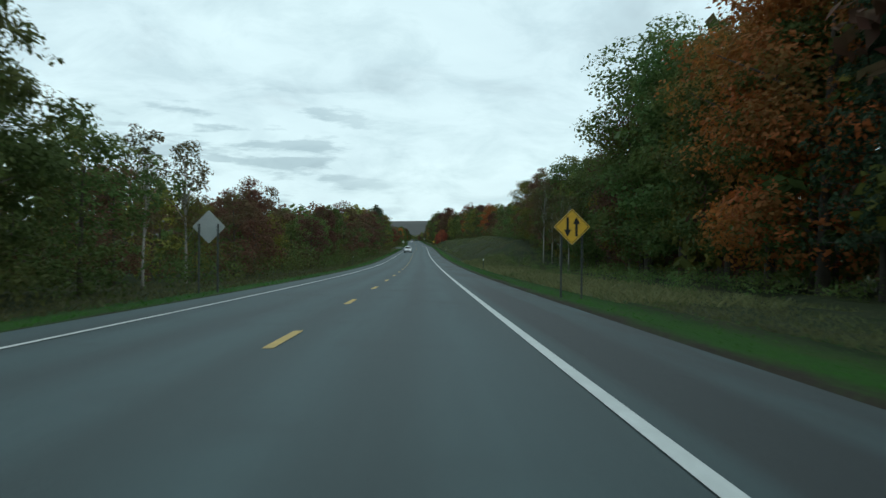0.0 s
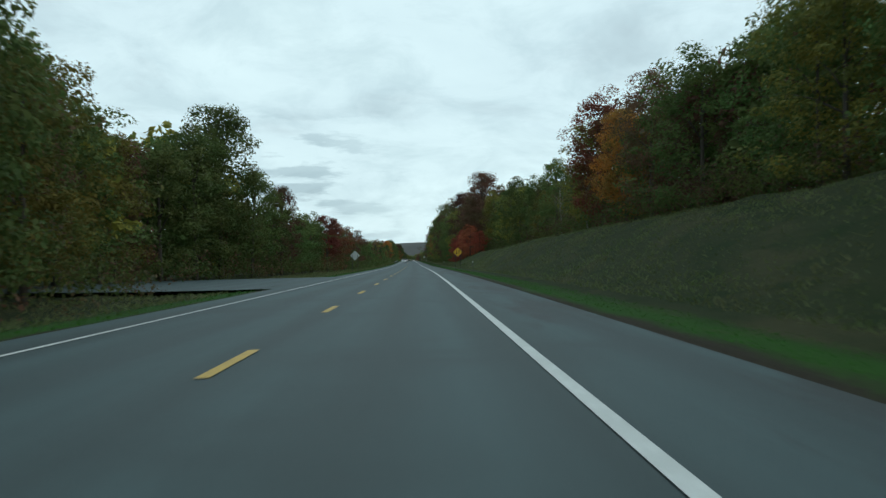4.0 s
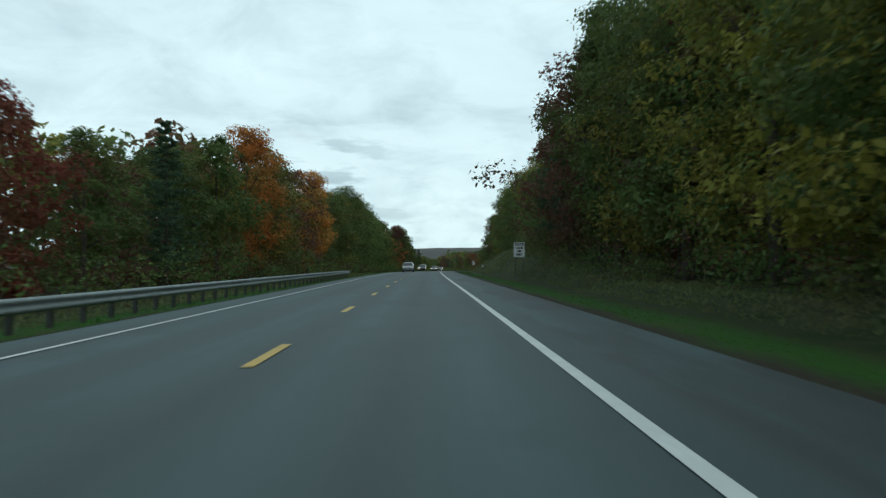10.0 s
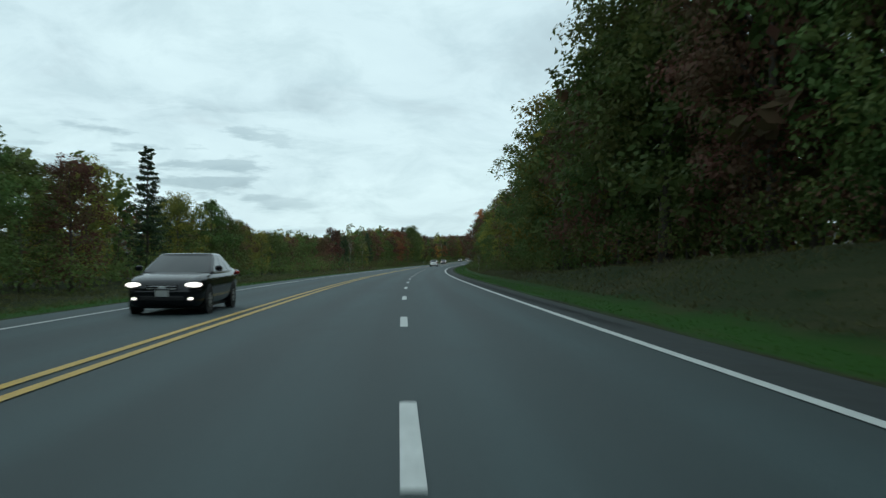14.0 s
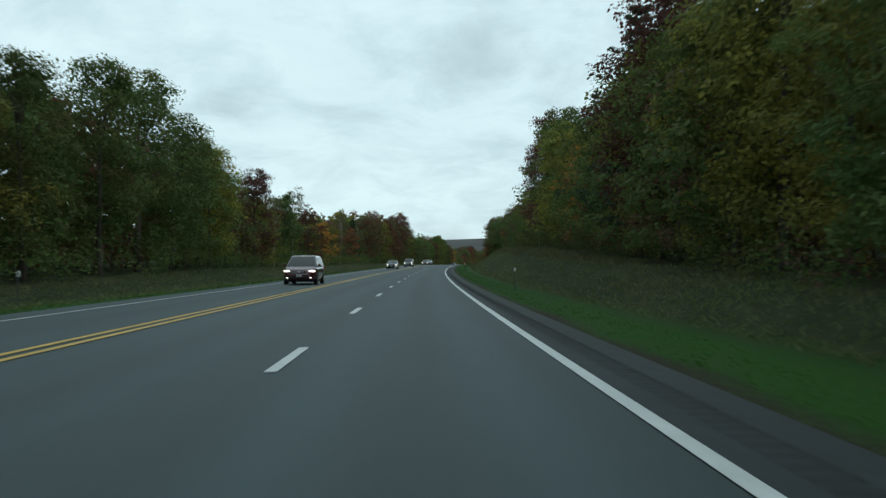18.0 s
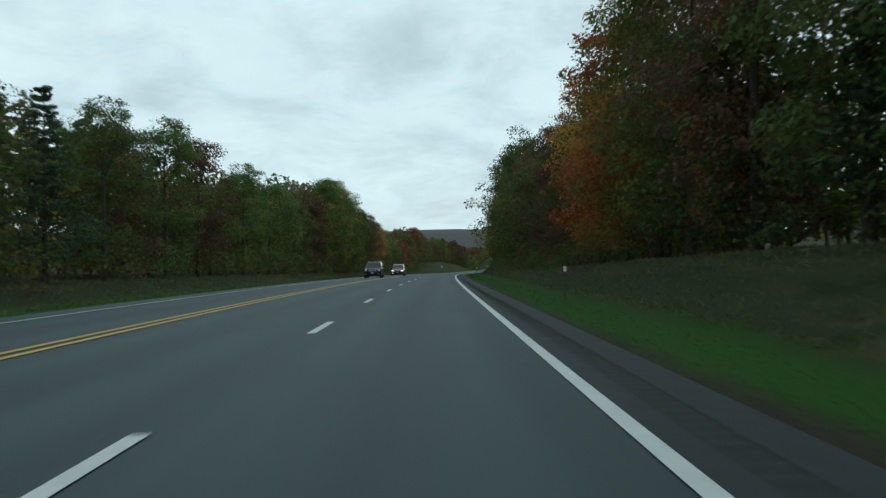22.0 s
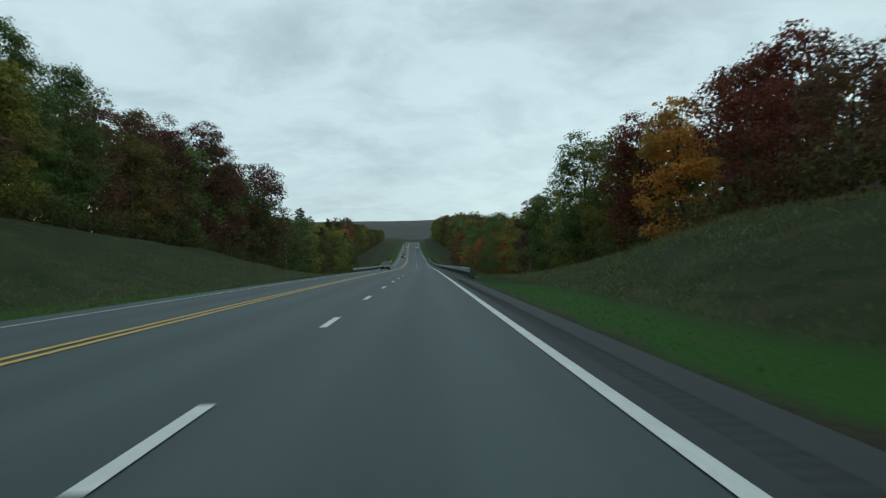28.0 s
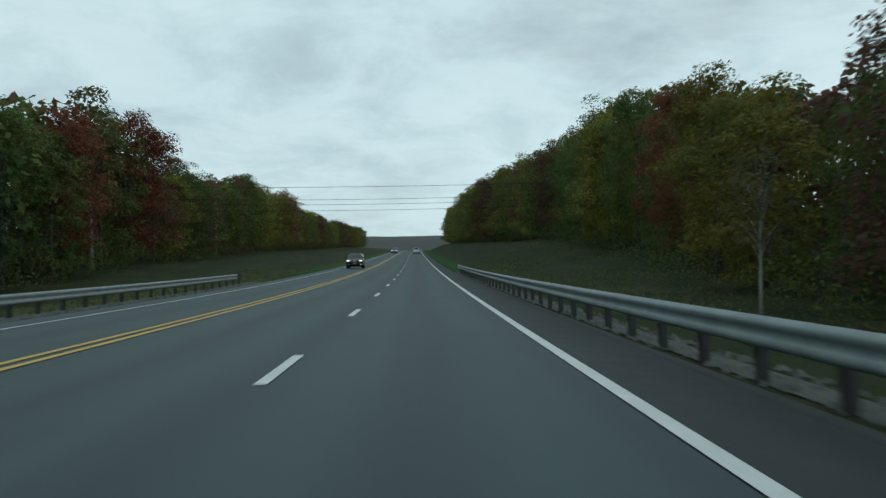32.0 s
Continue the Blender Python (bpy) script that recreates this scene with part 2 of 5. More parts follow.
def asphalt_material():
    # u across, s along, both in metres
    m, nt, p = material("worn_asphalt")
    uv = nt.nodes.new("ShaderNodeUVMap")
    uv.uv_map = "road"
    stretch = add(nt, "ShaderNodeMapping", Scale=(1.0, 0.035, 1.0))
    nt.links.new(uv.outputs["UV"], stretch.inputs["Vector"])
    streak = add(nt, "ShaderNodeTexNoise", Scale=1.5, Detail=5.0, Roughness=0.55)
    nt.links.new(stretch.outputs["Vector"], streak.inputs["Vector"])
    grit = add(nt, "ShaderNodeTexNoise", Scale=14.0, Detail=6.0, Roughness=0.75)
    nt.links.new(uv.outputs["UV"], grit.inputs["Vector"])
    patch = add(nt, "ShaderNodeTexNoise", Scale=0.22, Detail=4.0, Roughness=0.6)
    nt.links.new(uv.outputs["UV"], patch.inputs["Vector"])
    # tyre-polished paths twice in a lane
    sep = nt.nodes.new("ShaderNodeSeparateXYZ")
    nt.links.new(uv.outputs["UV"], sep.inputs["Vector"])
    wave = nt.nodes.new("ShaderNodeMath")
    wave.operation = "MULTIPLY"
    wave.inputs[1].default_value = 2 * math.pi / 1.83
    nt.links.new(sep.outputs["X"], wave.inputs[0])
    cosine = nt.nodes.new("ShaderNodeMath")
    cosine.operation = "COSINE"
    nt.links.new(wave.outputs["Value"], cosine.inputs[0])
    base = mixed(nt, ranged(nt, streak.outputs["Fac"], 0.3, 0.7), (0.0212, 0.0415, 0.0440), (0.0325, 0.0610, 0.0645))
    tracks = mixed(nt, ranged(nt, cosine.outputs["Value"], -1.4, 1.2), (1.24, 1.25, 1.25), (0.74, 0.74, 0.74))
    base = mixed(nt, 1.0, base, tracks, "MULTIPLY")
    # the widened length has newer, darker asphalt
    newer = mixed(nt, ranged(nt, sep.outputs["Y"], 860, 980), (1.0, 1.0, 1.0), (0.77, 0.79, 0.80))
    base = mixed(nt, 1.0, base, newer, "MULTIPLY")
    base = mixed(nt, ranged(nt, patch.outputs["Fac"], 0.52, 0.75), base, (0.0185, 0.0345, 0.0365))
    # dark sealed blotches along the old shoulder
    blot_map = add(nt, "ShaderNodeMapping", Scale=(0.55, 0.07, 1.0))
    nt.links.new(uv.outputs["UV"], blot_map.inputs["Vector"])
    blot = add(nt, "ShaderNodeTexNoise", Scale=1.0, Detail=5.0, Roughness=0.6)
    nt.links.new(blot_map.outputs["Vector"], blot.inputs["Vector"])
    beside = nt.nodes.new("ShaderNodeMath")
    beside.operation = "MULTIPLY"
    nt.links.new(ranged(nt, sep.outputs["X"], 4.1, 4.6), beside.inputs[0])
    nt.links.new(ranged(nt, sep.outputs["Y"], 960, 900), beside.inputs[1])
    both = nt.nodes.new("ShaderNodeMath")
    both.operation = "MULTIPLY"
    nt.links.new(beside.outputs["Value"], both.inputs[0])
    nt.links.new(ranged(nt, blot.outputs["Fac"], 0.47, 0.56), both.inputs[1])
    base = mixed(nt, both.outputs["Value"], base, (0.016, 0.024, 0.025))
    # one long strip of fresh sealing beside the edge line
    seal = nt.nodes.new("ShaderNodeMath")
    seal.operation = "MULTIPLY_ADD"
    seal.inputs[1].default_value = 0.9
    nt.links.new(blot.outputs["Fac"], seal.inputs[0])
    nt.links.new(sep.outputs["X"], seal.inputs[2])
    strip = ranged(nt, sep.outputs["X"], 4.05, 4.3)
    for limit in (ranged(nt, seal.outputs["Value"], 5.75, 5.5), ranged(nt, sep.outputs["Y"], 62, 34)):
        n = nt.nodes.new("ShaderNodeMath")
        n.operation = "MULTIPLY"
        nt.links.new(strip, n.inputs[0])
        nt.links.new(limit, n.inputs[1])
        strip = n.outputs["Value"]
    base = mixed(nt, strip, base, (0.0085, 0.0135, 0.0145))
    base = mixed(nt, ranged(nt, grit.outputs["Fac"], 0.55, 0.85), base, (0.056, 0.087, 0.090))
    base = mixed(nt, ranged(nt, grit.outputs["Fac"], 0.45, 0.15), base, (0.0155, 0.021, 0.022))
    nt.links.new(base, p.inputs["Base Color"])
    p.inputs["Roughness"].default_value = 0.72
    b = add(nt, "ShaderNodeBump", Strength=0.35, Distance=0.01)
    nt.links.new(grit.outputs["Fac"], b.inputs["Height"])
    nt.links.new(b.outputs["Normal"], p.inputs["Normal"])
    return m


def ground_material():
    # d, the distance past the pavement, and s along, in metres
    m, nt, p = material("verge_and_bank_grass")
    uv = nt.nodes.new("ShaderNodeUVMap")
    uv.uv_map = "verge"
    sep = nt.nodes.new("ShaderNodeSeparateXYZ")
    nt.links.new(uv.outputs["UV"], sep.inputs["Vector"])
    n1 = add(nt, "ShaderNodeTexNoise", Scale=0.35, Detail=6.0, Roughness=0.65)
    n2 = add(nt, "ShaderNodeTexNoise", Scale=5.0, Detail=6.0, Roughness=0.75)
    stretch = add(nt, "ShaderNodeMapping", Scale=(1.0, 0.3, 1.0))
    nt.links.new(uv.outputs["UV"], stretch.inputs["Vector"])
    nt.links.new(stretch.outputs["Vector"], n1.inputs["Vector"])
    nt.links.new(uv.outputs["UV"], n2.inputs["Vector"])
    wob = nt.nodes.new("ShaderNodeMath")
    wob.operation = "MULTIPLY_ADD"
    wob.inputs[1].default_value = 2.2
    nt.links.new(n1.outputs["Fac"], wob.inputs[0])
    nt.links.new(sep.outputs["X"], wob.inputs[2])
    frayed = nt.nodes.new("ShaderNodeMath")
    frayed.operation = "MULTIPLY_ADD"
    frayed.inputs[1].default_value = 1.3
    nt.links.new(n2.outputs["Fac"], frayed.inputs[0])
    nt.links.new(wob.outputs["Value"], frayed.inputs[2])
    d = frayed.outputs["Value"]
    mown = mixed(nt, ranged(nt, n2.outputs["Fac"], 0.3, 0.7), (0.014, 0.052, 0.007), (0.024, 0.078, 0.010))
    n3 = add(nt, "ShaderNodeTexNoise", Scale=0.8, Detail=5.0, Roughness=0.6)
    nt.links.new(stretch.outputs["Vector"], n3.inputs["Vector"])
    mown = mixed(nt, ranged(nt, n3.outputs["Fac"], 0.52, 0.80), mown, (0.044, 0.056, 0.018))
    rough = mixed(nt, ranged(nt, n2.outputs["Fac"], 0.3, 0.7), (0.017, 0.024, 0.009), (0.029, 0.038, 0.014))
    rough = mixed(nt, ranged(nt, n1.outputs["Fac"], 0.50, 0.68), rough, (0.050, 0.047, 0.022))
    rough = mixed(nt, ranged(nt, n3.outputs["Fac"], 0.50, 0.36), rough, (0.012, 0.024, 0.006))
    dirt = mixed(nt, ranged(nt, n2.outputs["Fac"], 0.3, 0.7), (0.020, 0.017, 0.012), (0.042, 0.035, 0.024))
    col = mixed(nt, ranged(nt, d, 1.75, 2.35), dirt, mown)
    # the mown strip is narrower along the older length
    old = nt.nodes.new("ShaderNodeMath")
    old.operation = "MULTIPLY_ADD"
    old.inputs[1].default_value = 1.0
    nt.links.new(ranged(nt, sep.outputs["Y"], 1040, 940), old.inputs[0])
    nt.links.new(d, old.inputs[2])
    col = mixed(nt, ranged(nt, old.outputs["Value"], 4.0, 5.3), col, rough)
    nt.links.new(col, p.inputs["Base Color"])
    p.inputs["Roughness"].default_value = 0.95
    p.inputs["Specular IOR Level"].default_value = 0.1
    b = add(nt, "ShaderNodeBump", Strength=0.4, Distance=0.05)
    nt.links.new(n2.outputs["Fac"], b.inputs["Height"])
    nt.links.new(b.outputs["Normal"], p.inputs["Normal"])
    return m


def leaf_material(name, a, b, c):
    """Thin leaves of three tones that let light through: one tree differs from the next, one spray from its neighbour."""
    m, nt, p = material(name)
    geo = nt.nodes.new("ShaderNodeNewGeometry")
    info = nt.nodes.new("ShaderNodeObjectInfo")
    col = mixed(nt, ranged(nt, geo.outputs["Random Per Island"], -0.4, 1.4), a, b)
    co = nt.nodes.new("ShaderNodeTexCoord")
    n1 = add(nt, "ShaderNodeTexNoise", Scale=0.33, Detail=2.0)
    nt.links.new(co.outputs["Object"], n1.inputs["Vector"])
    col = mixed(nt, ranged(nt, n1.outputs["Fac"], 0.42, 0.68), col, c)
    hsv = nt.nodes.new("ShaderNodeHueSaturation")
    nt.links.new(col, hsv.inputs["Color"])
    for sock, lo, hi in (("Hue", 0.485, 0.520), ("Value", 0.75, 1.3)):
        r = nt.nodes.new("ShaderNodeMapRange")
        r.inputs["To Min"].default_value, r.inputs["To Max"].default_value = lo, hi
        nt.links.new(info.outputs["Random"], r.inputs["Value"])
        nt.links.new(r.outputs["Result"], hsv.inputs[sock])
    nt.links.new(hsv.outputs["Color"], p.inputs["Base Color"])
    p.inputs["Roughness"].default_value = 0.65
    p.inputs["Specular IOR Level"].default_value = 0.15
    thin = nt.nodes.new("ShaderNodeBsdfTranslucent")
    nt.links.new(hsv.outputs["Color"], thin.inputs["Color"])
    both = nt.nodes.new("ShaderNodeMixShader")
    both.inputs["Fac"].default_value = 0.43
    nt.links.new(p.outputs["BSDF"], both.inputs[1])
    nt.links.new(thin.outputs["BSDF"], both.inputs[2])
    nt.links.new(both.outputs["Shader"], nt.nodes["Material Output"].inputs["Surface"])
    return m


M_ROAD = asphalt_material()
M_GROUND = ground_material()
M_WHITE_LINE = grainy("white_road_paint", (0.62, 0.64, 0.62), (0.50, 0.52, 0.50), 3.0, 0.6, 0, 0.1, 30.0, 0.72)
M_YELLOW_LINE = grainy("yellow_road_paint", (0.58, 0.36, 0.045), (0.42, 0.28, 0.05), 3.0, 0.6, 0, 0.1, 30.0, 0.65)
LEAVES = {
    "g": leaf_material("green_leaves", (0.054, 0.092, 0.028), (0.092, 0.142, 0.041), (0.118, 0.130, 0.038)),
    "y": leaf_material("yellowing_leaves", (0.156, 0.151, 0.033), (0.250, 0.207, 0.040), (0.093, 0.123, 0.035)),
    "o": leaf_material("orange_leaves", (0.330, 0.112, 0.032), (0.450, 0.150, 0.036), (0.200, 0.134, 0.040)),
    "r": leaf_material("red_leaves", (0.160, 0.048, 0.033), (0.220, 0.068, 0.037), (0.127, 0.077, 0.033)),
    "d": leaf_material("maroon_brown_leaves", (0.110, 0.050, 0.040), (0.155, 0.070, 0.048), (0.085, 0.075, 0.034)),
    "b": leaf_material("thin_pale_leaves", (0.10, 0.098, 0.042), (0.15, 0.11, 0.05), (0.072, 0.088, 0.038)),
    "c": leaf_material("pine_needles", (0.030, 0.061, 0.033), (0.053, 0.086, 0.043), (0.043, 0.068, 0.036)),
    "s": leaf_material("scarlet_sumac_leaves", (0.264, 0.048, 0.041), (0.360, 0.072, 0.048), (0.180, 0.060, 0.038)),
}
M_BARK = grainy("grey_brown_bark", (0.085, 0.070, 0.055), (0.045, 0.038, 0.032), 3.0, 0.9, 0, 0.8, 14.0)
M_BIRCH = grainy("pale_birch_bark", (0.42, 0.40, 0.36), (0.22, 0.20, 0.18), 2.0, 0.8, 0, 0.4, 9.0, 0.4)
M_STEEL = grainy("galvanised_steel", (0.235, 0.285, 0.285), (0.15, 0.185, 0.185), 2.2, 0.58, 0.25, 0.25, 30.0, 0.62)
M_POST = grainy("weathered_post_steel", (0.085, 0.095, 0.09), (0.045, 0.05, 0.045), 4.0, 0.8, 0.1, 0.2, 40.0)
M_SIGN_WHITE = plain("white_sign_sheet", (0.72, 0.74, 0.72), 0.45)
M_SIGN_BLACK = plain("black_sign_ink", (0.02, 0.02, 0.02), 0.5)
M_SIGN_YELLOW = plain("yellow_sign_sheet", (0.72, 0.40, 0.02), 0.45)
M_SIGN_GREEN = plain("green_sign_sheet", (0.01, 0.16, 0.08), 0.45)
M_SIGN_BACK = grainy("bare_aluminium", (0.50, 0.53, 0.52), (0.40, 0.43, 0.42), 2.0, 0.5, 0.4, 0.0, 20.0, 0.8)
M_CABLE = plain("black_cable", (0.02, 0.02, 0.022), 0.6)
M_RUBBER = grainy("tyre_rubber", (0.02, 0.02, 0.02), (0.03, 0.03, 0.03), 20.0, 0.85, 0, 0.2, 80.0)
M_ALLOY = plain("wheel_alloy", (0.45, 0.46, 0.47), 0.35, 0.9)
M_TRIM = plain("black_trim", (0.015, 0.015, 0.016), 0.45)
M_CHROME = plain("chrome", (0.72, 0.73, 0.75), 0.3, 0.55)
M_LENS_RED = plain("red_lamp_lens", (0.28, 0.015, 0.012), 0.2, 0.0, 0.5)
M_PLATE = plain("number_plate", (0.34, 0.35, 0.34), 0.4)
M_STONE = grainy("pale_grit", (0.085, 0.09, 0.08), (0.020, 0.026, 0.015), 2.6, 0.9, 0, 0.6, 12.0)
M_GRIT = grainy("grey_stones", (0.17, 0.18, 0.17), (0.07, 0.075, 0.07), 1.2, 0.9, 0, 0.3, 9.0, 0.6)
M_HILL = grainy("distant_autumn_wood", (0.040, 0.044, 0.040), (0.056, 0.050, 0.045), 0.012, 1.0, 0, 0.0, 0.06, 0.75)

M_MOUNTAIN = grainy("near_mountain_wood", (0.026, 0.030, 0.022), (0.040, 0.034, 0.026), 0.03, 1.0, 0, 0.0, 0.2, 0.75)
g_m, g_nt, g_p = material("car_glass")
g_p.inputs["Base Color"].default_value = (0.008, 0.013, 0.014, 1)
g_p.inputs["Roughness"].default_value = 0.03
g_p.inputs["Specular IOR Level"].default_value = 0.5
M_GLASS = g_m
l_m, l_nt, l_p = material("lit_headlamp")
l_p.inputs["Base Color"].default_value = (0.8, 0.8, 0.78, 1)
l_p.inputs["Emission Color"].default_value = (1.0, 0.95, 0.85, 1)
l_p.inputs["Emission Strength"].default_value = 1.6
M_HEADLAMP = l_m
PAINTS = {
    "white": plain("white_car_paint", (0.72, 0.74, 0.74), 0.25, 0.0, 0.8),
    "black": plain("black_car_paint", (0.006, 0.007, 0.009), 0.13, 0.0, 0.0),
    "grey": plain("dark_grey_car_paint", (0.011, 0.015, 0.017), 0.13, 0.0, 0.0),
    "silver": plain("silver_car_paint", (0.20, 0.21, 0.21), 0.3, 0.5, 0.8),
    "maroon": plain("maroon_car_paint", (0.060, 0.010, 0.014), 0.25, 0.2, 0.9),
    "navy": plain("dark_green_blue_car_paint", (0.006, 0.014, 0.017), 0.13, 0.0, 0.0),
}


# ---- builders ----
def raw(name, verts, faces, mat, smooth=False):
    me = bpy.data.meshes.new(name)
    me.from_pydata([tuple(v) for v in verts], [], faces)
    me.update()
    if mat:
        me.materials.append(mat)
    if smooth:
        me.polygons.foreach_set("use_smooth", np.ones(len(me.polygons), dtype=bool))
    return me


def quads(name, verts, mat):
    """A mesh of loose four-cornered leaves from an (n, 4, 3) array."""
    n = len(verts)
    me = bpy.data.meshes.new(name)
    me.vertices.add(n * 4)
    me.vertices.foreach_set("co", np.asarray(verts, np.float32).ravel())
    me.loops.add(n * 4)
    me.loops.foreach_set("vertex_index", np.arange(n * 4, dtype=np.int32))
    me.polygons.add(n)
    me.polygons.foreach_set("loop_start", np.arange(0, n * 4, 4, dtype=np.int32))
    me.polygons.foreach_set("loop_total", np.full(n, 4, dtype=np.int32))
    me.update(calc_edges=True)
    me.materials.append(mat)
    return me


def sheet(name, pts, mat, uv_name="", uv=None):
    """A grid mesh from an (n, m, 3) array."""
    n, m = pts.shape[:2]
    i = np.arange((n - 1) * (m - 1))
    r, c = i // (m - 1), i % (m - 1)
    a = r * m + c
    f = np.stack([a, a + 1, a + m + 1, a + m], 1)
    me = bpy.data.meshes.new(name)
    me.vertices.add(n * m)
    me.vertices.foreach_set("co", pts.astype(np.float32).ravel())
    me.loops.add(len(f) * 4)
    me.loops.foreach_set("vertex_index", f.astype(np.int32).ravel())
    me.polygons.add(len(f))
    me.polygons.foreach_set("loop_start", np.arange(0, len(f) * 4, 4, dtype=np.int32))
    me.polygons.foreach_set("loop_total", np.full(len(f), 4, dtype=np.int32))
    me.update(calc_edges=True)
    me.polygons.foreach_set("use_smooth", np.ones(len(f), dtype=bool))
    me.materials.append(mat)
    if uv is not None:
        layer = me.uv_layers.new(name=uv_name)
        layer.data.foreach_set("uv", uv.reshape(-1, 2)[f.ravel()].astype(np.float32).ravel())
    return me


def boxes(name, items, mat, bevel=0.0):
    """One mesh of boxes (cx, cy, cz, sx, sy, sz), with chamfered edges where bevel is given."""
    bm = bmesh.new()
    for cx, cy, cz, sx, sy, sz in items:
        r = bmesh.ops.create_cube(bm, size=1.0)
        for v in r["verts"]:
            v.co = Vector((v.co.x * sx + cx, v.co.y * sy + cy, v.co.z * sz + cz))
    if bevel:
        bmesh.ops.bevel(bm, geom=bm.edges[:], offset=bevel, segments=2, affect="EDGES", profile=0.5)
    me = bpy.data.meshes.new(name)
    bm.to_mesh(me)
    bm.free()
    me.materials.append(mat)
    return me


def tube(pts, radii, sides=8):
    """Vertices and faces of a tapered tube along a polyline."""
    pts = [Vector(p) for p in pts]
    verts, faces = [], []
    for i, p in enumerate(pts):
        d = (pts[min(i + 1, len(pts) - 1)] - pts[max(i - 1, 0)]).normalized()
        x = d.orthogonal().normalized()
        y = d.cross(x)
        for k in range(sides):
            a = 2 * math.pi * k / sides
            verts.append(p + (x * math.cos(a) + y * math.sin(a)) * radii[i])
    for i in range(len(pts) - 1):
        for k in range(sides):
            a, b = i * sides + k, i * sides + (k + 1) % sides
            faces.append((a, b, b + sides, a + sides))
    faces.append(tuple(range(sides - 1, -1, -1)))
    faces.append(tuple(range((len(pts) - 1) * sides, len(pts) * sides)))
    return verts, faces


def tubes(name, list_of, mat):
    verts, faces = [], []
    for pts, radii, sides in list_of:
        v, f = tube(pts, radii, sides)
        faces += [tuple(i + len(verts) for i in q) for q in f]
        verts += v
    return raw(name, verts, faces, mat, True)


def part(name, mesh, parent, label=""):
    ob = new(name, mesh)
    ob.parent = parent
    return tagged(ob, label=label) if label else ob


# ---- the ground, the road and its markings ----
gs = np.concatenate([np.arange(-1500, -200, 100.0), np.arange(-200, 2900, 6.0), np.arange(2900, 6000, 100.0)])
gd = np.array([-0.4, 0, 0.35, 0.8, 1.5, 2.4, 3.3, 4.5, 6, 7.5, 9, 11, 13, 16, 20, 26, 34, 45, 60, 85, 120, 200, 350, 700, 1300])
er, el = table(EDGE_R, gs), np.abs(table(EDGE_L, gs))
right_u = er[:, None] + gd[None]
left_u = -(el[:, None] + gd[None, ::-1])
gu = np.concatenate([left_u, right_u], 1)
rng = np.random.default_rng(3)
gz = lie(gs[:, None], gu)
dd = np.concatenate([np.broadcast_to(gd[::-1], left_u.shape), np.broadcast_to(gd, right_u.shape)], 1)
gz = gz + np.clip(dd - 3, 0, 1) * rng.normal(0, 0.10, gz.shape) * np.clip(dd / 12, 0.4, 2.0)
dd = dd + 3.2 * ((gs > 2145) & (gs < 2480))[:, None]
gp = along(gs[:, None], gu, gz)
ground = new("ground", sheet("ground", gp, M_GROUND, "verge", np.stack([dd, np.broadcast_to(gs[:, None], dd.shape)], -1)))
tagged(ground, "mown green verges, rough olive grass banks and woodland floor", "ground", kind="structure")

rs = np.arange(-200, 2980, 3.0)
cols = np.array([0, 0.02, 0.25, 0.45, 0.6, 0.75, 0.92, 1.0])
ru = table(EDGE_L, rs)[:, None] + (table(EDGE_R, rs) - table(EDGE_L, rs))[:, None] * cols[None]
rz = np.zeros(ru.shape)
rz[:, 0] = rz[:, -1] = -0.10
road = new("road", sheet("road", along(rs[:, None], ru, rz), M_ROAD, "road", np.stack([ru, np.broadcast_to(rs[:, None], ru.shape)], -1)))
tagged(road, "worn grey asphalt highway with wheel tracks and dark patches", "road", kind="structure")

ss = np.arange(1042, 2980, 3.0)
su = np.array([LANE_N + 0.08, 8.0, 8.64])
sz = np.broadcast_to(np.array([0.006, 0.006, -0.03]), (len(ss), 3))
M_SHOULDER = grainy("dark_shoulder_asphalt", (0.0095, 0.0160, 0.0165), (0.0155, 0.0255, 0.0265), 0.5, 0.85, 0, 0.5, 6.0)
shoulder = new("shoulder", sheet("shoulder", along(ss[:, None], su[None], sz), M_SHOULDER))
tagged(shoulder, "darker rough asphalt shoulder strip", "road", kind="structure")

# a side road that joins on the far side
js = np.arange(338, 372, 2.0)
jw = np.concatenate([[0, 0.008, 0.02], np.linspace(0.05, 1, 12)])
bend = 1.0 - np.clip((np.abs(js - 354) - 4) / 13, 0, 1) ** 1.5
ju = -4.6 - jw[None] * (2 + 32 * bend[:, None])
jz = np.where(ju > -5.8, 0.006, np.maximum(lie(js[:, None], ju), -0.12) + 0.11)
side = new("side_road", sheet("side_road", along(js[:, None], ju, jz), M_ROAD, "road", np.stack([ju, np.broadcast_to(js[:, None], ju.shape)], -1)))
tagged(side, "grey asphalt mouth of a side road", "road", kind="structure")


def stripe(name, s0, s1, u, width, mat, step=4.0, label="", uend=None):
    s = np.linspace(s0, s1, max(2, int((s1 - s0) / step) + 1))
    uu = np.full(len(s), u) if uend is None else u + (uend - u) * np.clip((s - s0) / (s1 - s0), 0, 1)
    pts = along(s[:, None], uu[:, None] + np.array([[-width / 2, width / 2]]), 0.012)
    ob = new(name, sheet(name, pts, mat))
    ob.parent = road
    return tagged(ob, label=label) if label else ob


